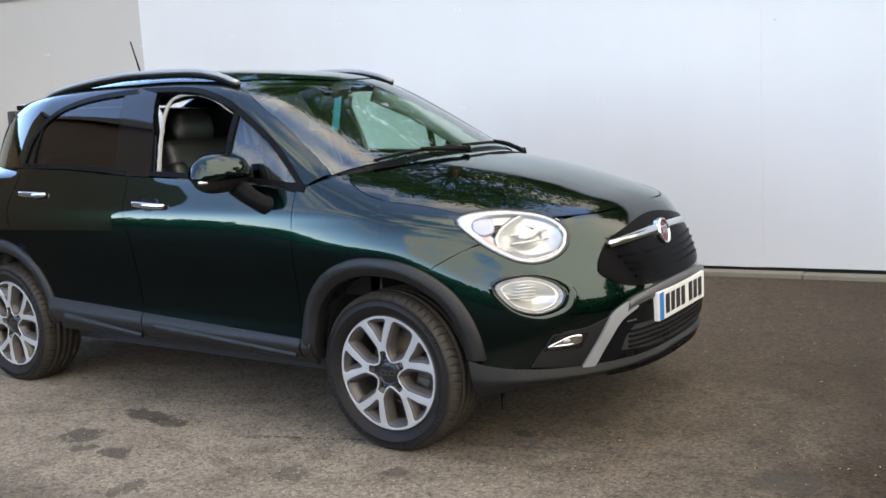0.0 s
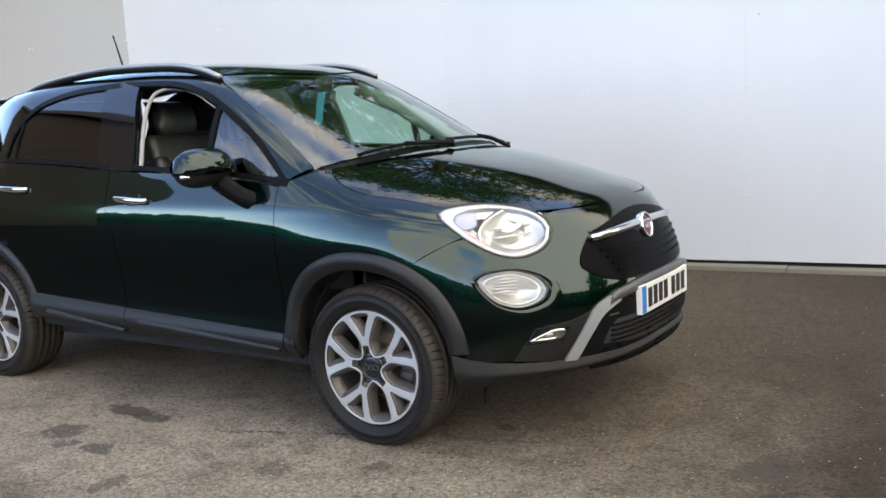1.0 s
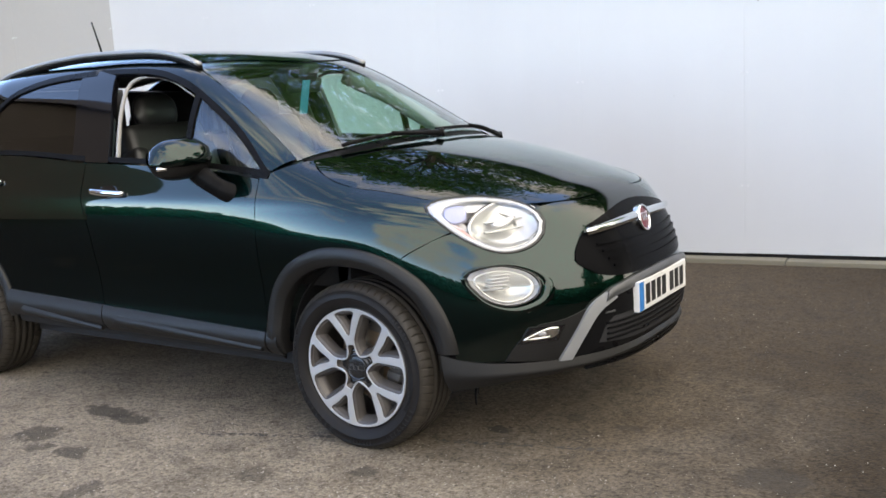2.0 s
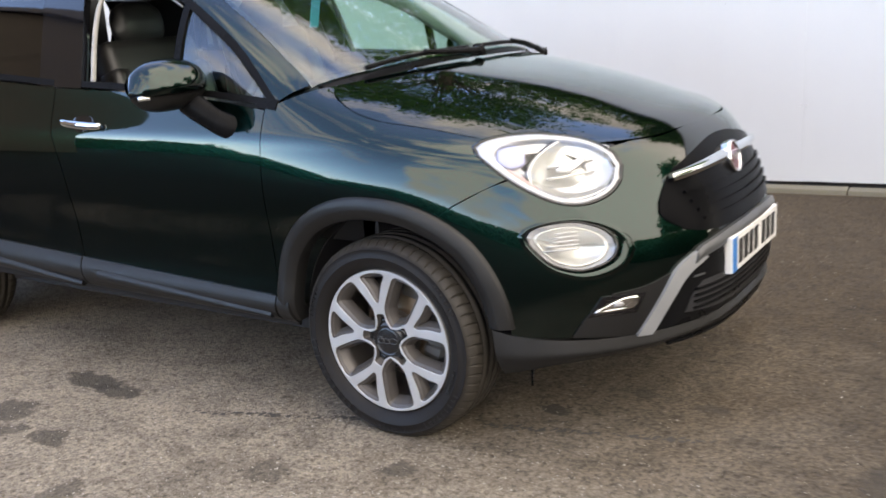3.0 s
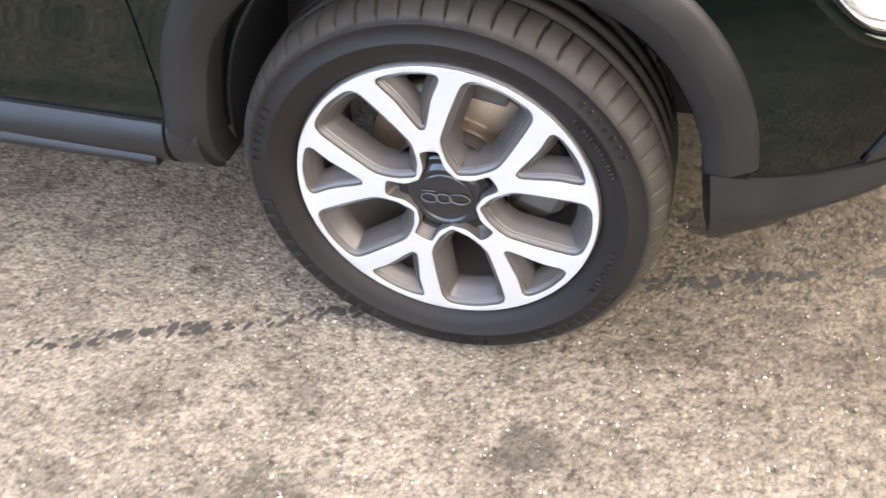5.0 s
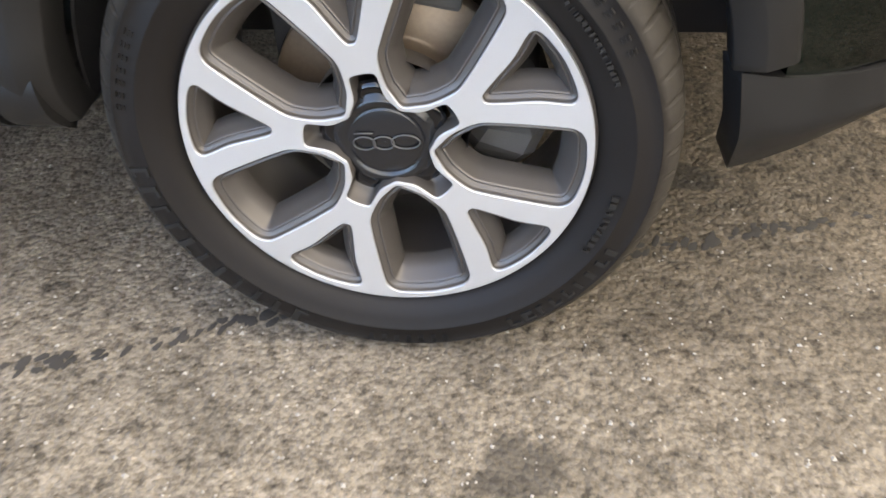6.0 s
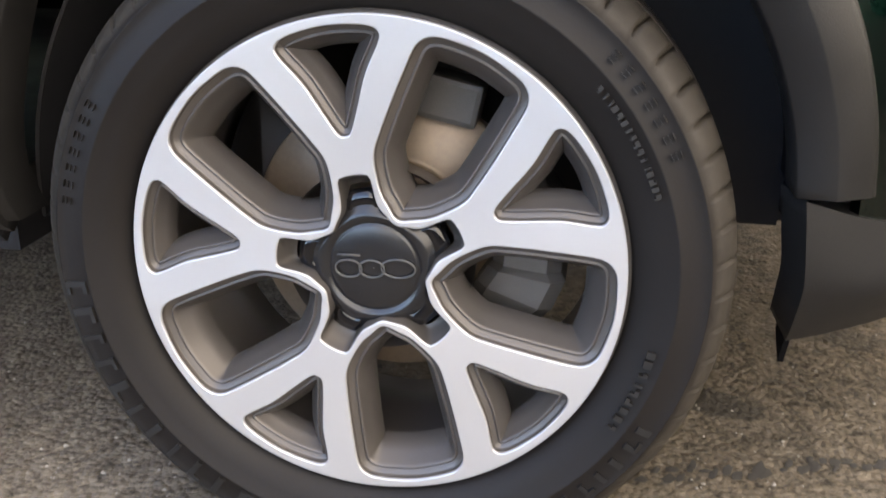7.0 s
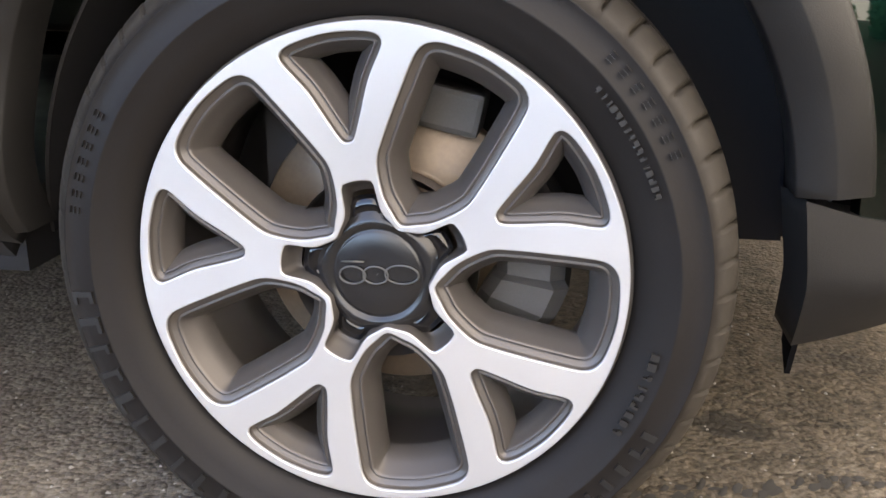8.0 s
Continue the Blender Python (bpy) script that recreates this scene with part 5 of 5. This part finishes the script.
side_panel("waist_corner", [(-.46, 1.044), (-.374, 1.036)], [(-.374, 1.036), (-.370, 1.060)], [(-.45, 1.066), (-.384, 1.076)], [(-.46, 1.044), (-.45, 1.066)], TRIM, FD, 8, 6, offset=.003, thick=.02)
# pale seal round the open driver's window, seen from outside
for s, owner in ((1, door_fr), (-1, door_fl)):
    P = on_side(spline([(-1.318, 1.118), (-1.332, 1.22), (-1.350, 1.36), (-1.345, 1.430), (-1.315, 1.464), (-1.22, 1.474), (-1.06, 1.444), (-.90, 1.375)], 50)[None], body)[0]
    P = P + np.array([0, .030, 0])
    v, f = tube(P * np.array([1, s, 1]), np.interp(np.linspace(0, 1, 50), [0, .45, .6, 1], [.011, .009, .005, .004]), 8)
    add("window_seal", (v, f), PALE, owner, "pale lining round the open window")


# ---- handles, mirrors, rails, aerial, wipers ----
def handle(x0, x1, z0, z1, owners):
    n = 20
    xs, zs = np.linspace(x0, x1, n), np.linspace(z0, z1, n)
    y = on_side(np.stack([xs, zs], 1)[None], lower_body)[0][:, 1]
    arc = np.sin(np.linspace(0, np.pi, n)) ** .4
    p = np.stack([xs, y - .010 - .022 * arc, zs], 1)
    v, f = tube(p, .0142 * (0.75 + .25 * arc), 12, .55)
    both("door_handle", (v, f), CHROME, owners[0], "chrome pull handle", other=owners[1])
    c = ((x0 + x1) / 2 + .0, (z0 + z1) / 2 + .004)
    st = []
    for s, d in ((1, -.0015), (.97, -.003), (.8, -.0035), (.01, -.0038)):
        g = np.array([(c[0] + .062 * s * math.cos(q), c[1] + .034 * s * math.sin(q)) for q in np.linspace(0, 2 * math.pi, 36, endpoint=False)])
        st.append(on_side(g[None], lower_body)[0] + np.array([0, d, 0]))
    both("handle_cup", rings(st), GLOSS, owners[0], other=owners[1])


handle(-1.425, -1.195, .986, .975, FD)
handle(-2.352, -2.118, 1.030, 1.024, RD)


def mirror_unit():
    c, a = np.array([-.735, -.955, 1.129]), None
    def shell_of(sx, sy, sz, z_cut, keep_up):
        st = []
        for u in np.linspace(-1, 1, 17):
            ring = []
            for q in np.linspace(0, 2 * math.pi, 32, endpoint=False):
                e = max(0.0, 1 - abs(u) ** 2.6) ** .5
                y = u * sy
                zz = e * sz * math.sin(q)
                xx = e * sx * math.cos(q) * (1.0 if math.cos(q) > 0 else .55)
                zz = max(zz, z_cut) if keep_up else min(zz, z_cut)
                ring.append(c + np.array([xx - .14 * abs(y) * (1 if y < 0 else -.4), y, zz - .10 * (y + .1) ** 2 + .006 * u]))
            st.append(ring)
        return rings(st, True, True)
    m, m2 = both("door_mirror", shell_of(.097, .139, .085, -.020, True), PAINT, car, "green door mirror with chrome strip")
    both("mirror_base", shell_of(.093, .135, .083, -.0215, False), PLASTIC, m, other=m2)
    p = [(c[0] + .072, -1.150 + .012 * k, 1.098) for k in range(0, 8)]
    p = [(-.680 - .10 * max(0, (-.975 - y)) - .5 * max(0, (-1.025 - y)), y - .004, 1.098) for y in np.linspace(-1.085, -.935, 14)]
    both("mirror_strip", tube(p, .0085, 10), CHROME, m, other=m2)
    arm = tube(spline([(-.705, -.900, 1.072), (-.650, -.890, 1.032), (-.585, -.868, .990), (-.540, -.830, .968), (-.520, -.770, .960)], 14), np.interp(np.linspace(0, 1, 14), [0, .4, .7, 1], [.046, .040, .044, .050]), 16, .75)
    both("mirror_arm", arm, TRIM, m, other=m2)
    g = rings([[(-.802, -.960 + .108 * s * math.cos(q), 1.130 + .064 * s * math.sin(q)) for q in np.linspace(0, 2 * math.pi, 32, endpoint=False)] for s in (1, .5, .01)])
    both("mirror_glass", g, CHROME, m, other=m2)


mirror_unit()


def roof_rail():
    q = spline([(-2.52, 1.512), (-2.36, 1.552), (-2.05, 1.585), (-1.7, 1.600), (-1.28, 1.588), (-1.08, 1.556), (-.955, 1.512)], 40)
    y = -np.interp(q[:, 0], [-2.6, -1.7, -.9], [.545, .590, .590])
    p = np.stack([q[:, 0], y, q[:, 1]], 1)
    both("roof_rail", tube(p, np.interp(np.linspace(0, 1, 40), [0, .06, .9, 1], [.007, .0105, .0125, .0115]), 10, 1.15), RAIL, car, "satin silver roof rail")
    foot = np.stack([q[:, 0], y + .004, q[:, 1] - .018], 1)
    both("rail_foot", tube(foot, .015, 8, .8), TRIM, car)


roof_rail()
bm = bmesh.new()
bmesh.ops.create_cone(bm, segments=16, radius1=.028, radius2=.014, depth=.03, cap_ends=True, matrix=pose(-2.30, 0, 1.588))
part("aerial_base", bm, TRIM, car, smooth=True)
add("aerial", tube([(-2.30, 0, 1.59), (-2.352, 0, 1.66), (-2.412, 0, 1.835)], [.007, .006, .004], 8), TRIM, car, "short black roof aerial")


def wiper(y0, y1, name):
    def at(y, x):
        p = on_top(np.array([[x, y]]), cabin, 1.0)[0]
        return p + np.array([.022, 0, .006])
    blade = np.array([at(y, -.165 - .20 * abs(y) ** 2 - .012) for y in np.linspace(y0, y1, 22)])
    w = add(name, tube(blade, .0085, 6, 1.3), TRIM, car, "black wiper lying along the windscreen foot")
    arm = spline([at(y0 - .02 * np.sign(y1 - y0), -.16 - .20 * y0 * y0) + [0.03, 0, -.004], at((y0 * .7 + y1 * .3), -.15 - .2 * (y0 * .7 + y1 * .3) ** 2) + [.012, 0, .010], at((y0 + y1) / 2, -.17 - .2 * ((y0 + y1) / 2) ** 2) + [0, 0, .010]], 14)
    add("wiper_arm", tube(arm, [.013] * 5 + [.009] * 9, 8), TRIM, w)
    bm2 = bmesh.new()
    bmesh.ops.create_cone(bm2, segments=14, radius1=.02, radius2=.014, depth=.035, cap_ends=True, matrix=Matrix.Translation(arm[0]))
    part("wiper_pivot", bm2, TRIM, w, smooth=True)


wiper(.66, .04, "wiper")
wiper(-.02, -.56, "wiper")

# ---- tail ----
tail_low = coons([(0, .26), (40, .27), (68, .30)], [(68, .30), (68, .55)], [(0, .55), (40, .55), (68, .55)], [(0, .26), (0, .55)], 30, 12)
sheet("rear_bumper", whole(on_tail(tail_low)[:, ::-1]), PLASTIC, car, "black rear bumper")
tail_mid = coons([(0, .555), (40, .555), (66, .555)], [(66, .555), (64, 1.15)], [(0, 1.06), (40, 1.08), (64, 1.15)], [(0, .555), (0, 1.06)], 34, 24)
sheet("tailgate", whole(on_tail(tail_mid)[:, ::-1]), PAINT, car)
tail_glass = coons([(0, 1.07), (38, 1.09)], [(38, 1.09), (36, 1.44)], [(0, 1.47), (36, 1.44)], [(0, 1.07), (0, 1.47)], 20, 14)
sheet("rear_glass", whole(on_tail(tail_glass)[:, ::-1]), TINT, car, thick=.005)
tail_pillar = coons([(38.4, 1.09), (66, 1.155)], [(66, 1.155), (70, 1.32), (78, 1.46)], [(36.4, 1.45), (78, 1.50)], [(38.4, 1.09), (36.4, 1.45)], 16, 14)
sheet("rear_pillar", on_tail(tail_pillar), PAINT, car, pair=True)
bm = bmesh.new()
box(bm, (-3.07, -.36, 1.475), (-2.80, .36, 1.508), pose(0, 0, 0, 0, 0, 0), .012)
part("roof_spoiler", bm, PAINT, car, smooth=False)
tl = coons([(44, .80), (62, .80)], [(62, .80), (62, 1.0)], [(46, .98), (62, 1.0)], [(44, .80), (46, .98)], 10, 8)
sheet("tail_lamp", on_tail(tl), TAIL_RED, car, "red tail lamp", pair=True, offset=.012)

# ---- cabin ----
def seat(x, y, wide, name):
    bm = bmesh.new()
    box(bm, (x - .25, y - wide / 2, .55), (x + .28, y + wide / 2, .70), None, .05)
    ob = part(name, bm, LEATHER, car, "black leather seat", True)
    b = bmesh.new()
    box(b, (-.075, -wide / 2 + .01, 0), (.075, wide / 2 - .01, .62), pose(x - .28, y, .66, 0, -16, 0), .05)
    part("backrest", b, LEATHER, ob, smooth=True)
    for s in (-1, 1):
        b = bmesh.new()
        box(b, (-.03, s * wide * .42 - .045, .02), (.105, s * wide * .42 + .045, .50), pose(x - .28, y, .66, 0, -16, 0), .04)
        part("bolster", b, LEATHER, ob, smooth=True)
    rest = pose(x - .45, y, 1.30, 0, -8, 0)
    st = []
    for u in np.linspace(-1, 1, 11):
        e = max(0, 1 - abs(u) ** 3) ** .5
        st.append([rest @ Vector((.055 * e * math.cos(q), .135 * u, .095 * e * math.sin(q) + .02)) for q in np.linspace(0, 2 * math.pi, 20, endpoint=False)])
    add("headrest", rings(st, True, True), LEATHER, ob)
    for s in (-.05, .05):
        add("headrest_post", tube([(x - .445, y + s, 1.18), (x - .45, y + s, 1.30)], .006, 8), CHROME, ob)


seat(-1.08, -.37, .50, "front_seat")
seat(-1.08, .37, .50, "front_seat")
bm = bmesh.new()
box(bm, (-2.25, -.64, .52), (-1.75, .64, .70), None, .05)
bench = part("rear_bench", bm, LEATHER, car, "black leather rear bench", True)
b = bmesh.new()
box(b, (-.08, -.64, 0), (.08, .64, .55), pose(-2.28, 0, .68, 0, -18, 0), .05)
part("backrest", b, LEATHER, bench, smooth=True)
dash = [[(x, s * w, z) for x, z in ((-.10, .60), (-.05, .95), (-.22, 1.075), (-.40, 1.085), (-.62, 1.06), (-.72, .98), (-.70, .78), (-.62, .60))] for s, w in ((-1, .74), (-1, .55), (-1, .2), (1, .2), (1, .55), (1, .74))]
add("dashboard", rings(dash, True, True), CABIN_BLACK, car, "black dashboard")
c = np.array([-.80, -.37, .98])
wheel_ring = [c + np.array([.06 * math.sin(q), .185 * math.cos(q), .175 * math.sin(q)]) for q in np.linspace(0, 2 * math.pi, 48)]
sw = add("steering_wheel", tube(wheel_ring, .015, 10, caps=False), LEATHER, car, "black steering wheel")
bm = bmesh.new()
box(bm, (-.045, -.07, -.06), (.02, .07, .06), Matrix.Translation(c) @ pose(0, 0, 0, 0, 18, 0), .02)
box(bm, (-.012, -.18, -.018), (.008, .18, .018), Matrix.Translation(c) @ pose(0, 0, 0, 0, 18, 0), .006)
part("wheel_boss", bm, CABIN_BLACK, sw, smooth=True)
bm = bmesh.new()
box(bm, (-3.0, -.74, .30), (-.45, .74, .34))
part("cabin_floor", bm, CABIN_BLACK, car)
bm = bmesh.new()
box(bm, (-.14, -.74, .28), (-.08, .74, 1.0))
part("bulkhead", bm, DARK, car)
bm = bmesh.new()
box(bm, (-2.9, -.76, .34), (-2.70, .76, 1.10), None, .03)
part("parcel_wall", bm, CABIN_BLACK, car)
lin = coons([(-2.70, -.46), (-2.75, 0)], [(-2.75, 0), (-.92, 0)], [(-1.02, -.44), (-.92, 0)], [(-2.70, -.46), (-1.02, -.44)], 12, 24)
sheet("headlining", whole(on_top(lin, cabin, 1.0)) + np.array([0, 0, -.045]), PALE, car, thick=.01)
for d in (FD, RD):
    x0, x1 = (-1.48, -.45) if d is FD else (-2.2, -1.52)
    bm = bmesh.new()
    box(bm, (x0, -.80, .40), (x1, -.74, 1.06), None, .02)
    part("door_card", bm, CABIN_BLACK, d[0])
    bm = bmesh.new()
    box(bm, (x0, .74, .40), (x1, .80, 1.06), None, .02)
    part("door_card", bm, CABIN_BLACK, d[1])
bm = bmesh.new()
box(bm, (-2.90, -.53, 1.08), (-2.86, .53, 1.47), None, .01)
part("rear_trim", bm, CABIN_BLACK, car)
rear_lining = coons([(-2.93, 1.10), (-2.42, 1.14)], [(-2.42, 1.14), (-2.36, 1.33), (-2.23, 1.44)], [(-2.80, 1.48), (-2.23, 1.50)], [(-2.93, 1.10), (-2.80, 1.48)], 12, 12)
sheet("rear_side_trim", on_side(rear_lining, body), CABIN_BLACK, car, pair=True, offset=-.035, thick=.01)
both("inner_pillar", tube([(-1.50, -.775, 1.05), (-1.53, -.70, 1.30), (-1.58, -.59, 1.50)], .055, 8), CABIN_BLACK, car)
# pale lining, also in place of the bright reflection along the screen's edge
both("inner_front_pillar", tube([(-.40, -.690, 1.075), (-.62, -.610, 1.215), (-.80, -.560, 1.335), (-1.02, -.490, 1.445)], .042, 10, .7), PALE, car, "pale grey pillar lining")
bm = bmesh.new()
box(bm, (-.03, -.115, -.035), (.0, .115, .035), pose(-.865, 0, 1.400, 0, 15, 0), .012)
rv = part("cabin_mirror", bm, CABIN_BLACK, car, "black cabin mirror with a blue paper tag", True)
bm = bmesh.new()
box(bm, (-.035, -.045, 0), (.015, .045, .08), pose(-.85, 0, 1.42, 0, 20, 0), .012)
part("mirror_mount", bm, CABIN_BLACK, rv, smooth=True)
bm = bmesh.new()
box(bm, (-.002, -.028, -.16), (.002, .028, 0), pose(-.80, -.075, 1.425, 0, 12, 4), .001)
part("paper_tag", bm, CARD, rv)

# ---- fit the wheels ----
first = wheel_at(pose(0, HUB_Y, HUB_Z), car)
tyre_on(first)
for x, y, rz in ((-2.57, HUB_Y, 0), (0, -HUB_Y, 180), (-2.57, -HUB_Y, 180)):
    copy_thing(first, pose(x, y, HUB_Z, 0, 0, rz))
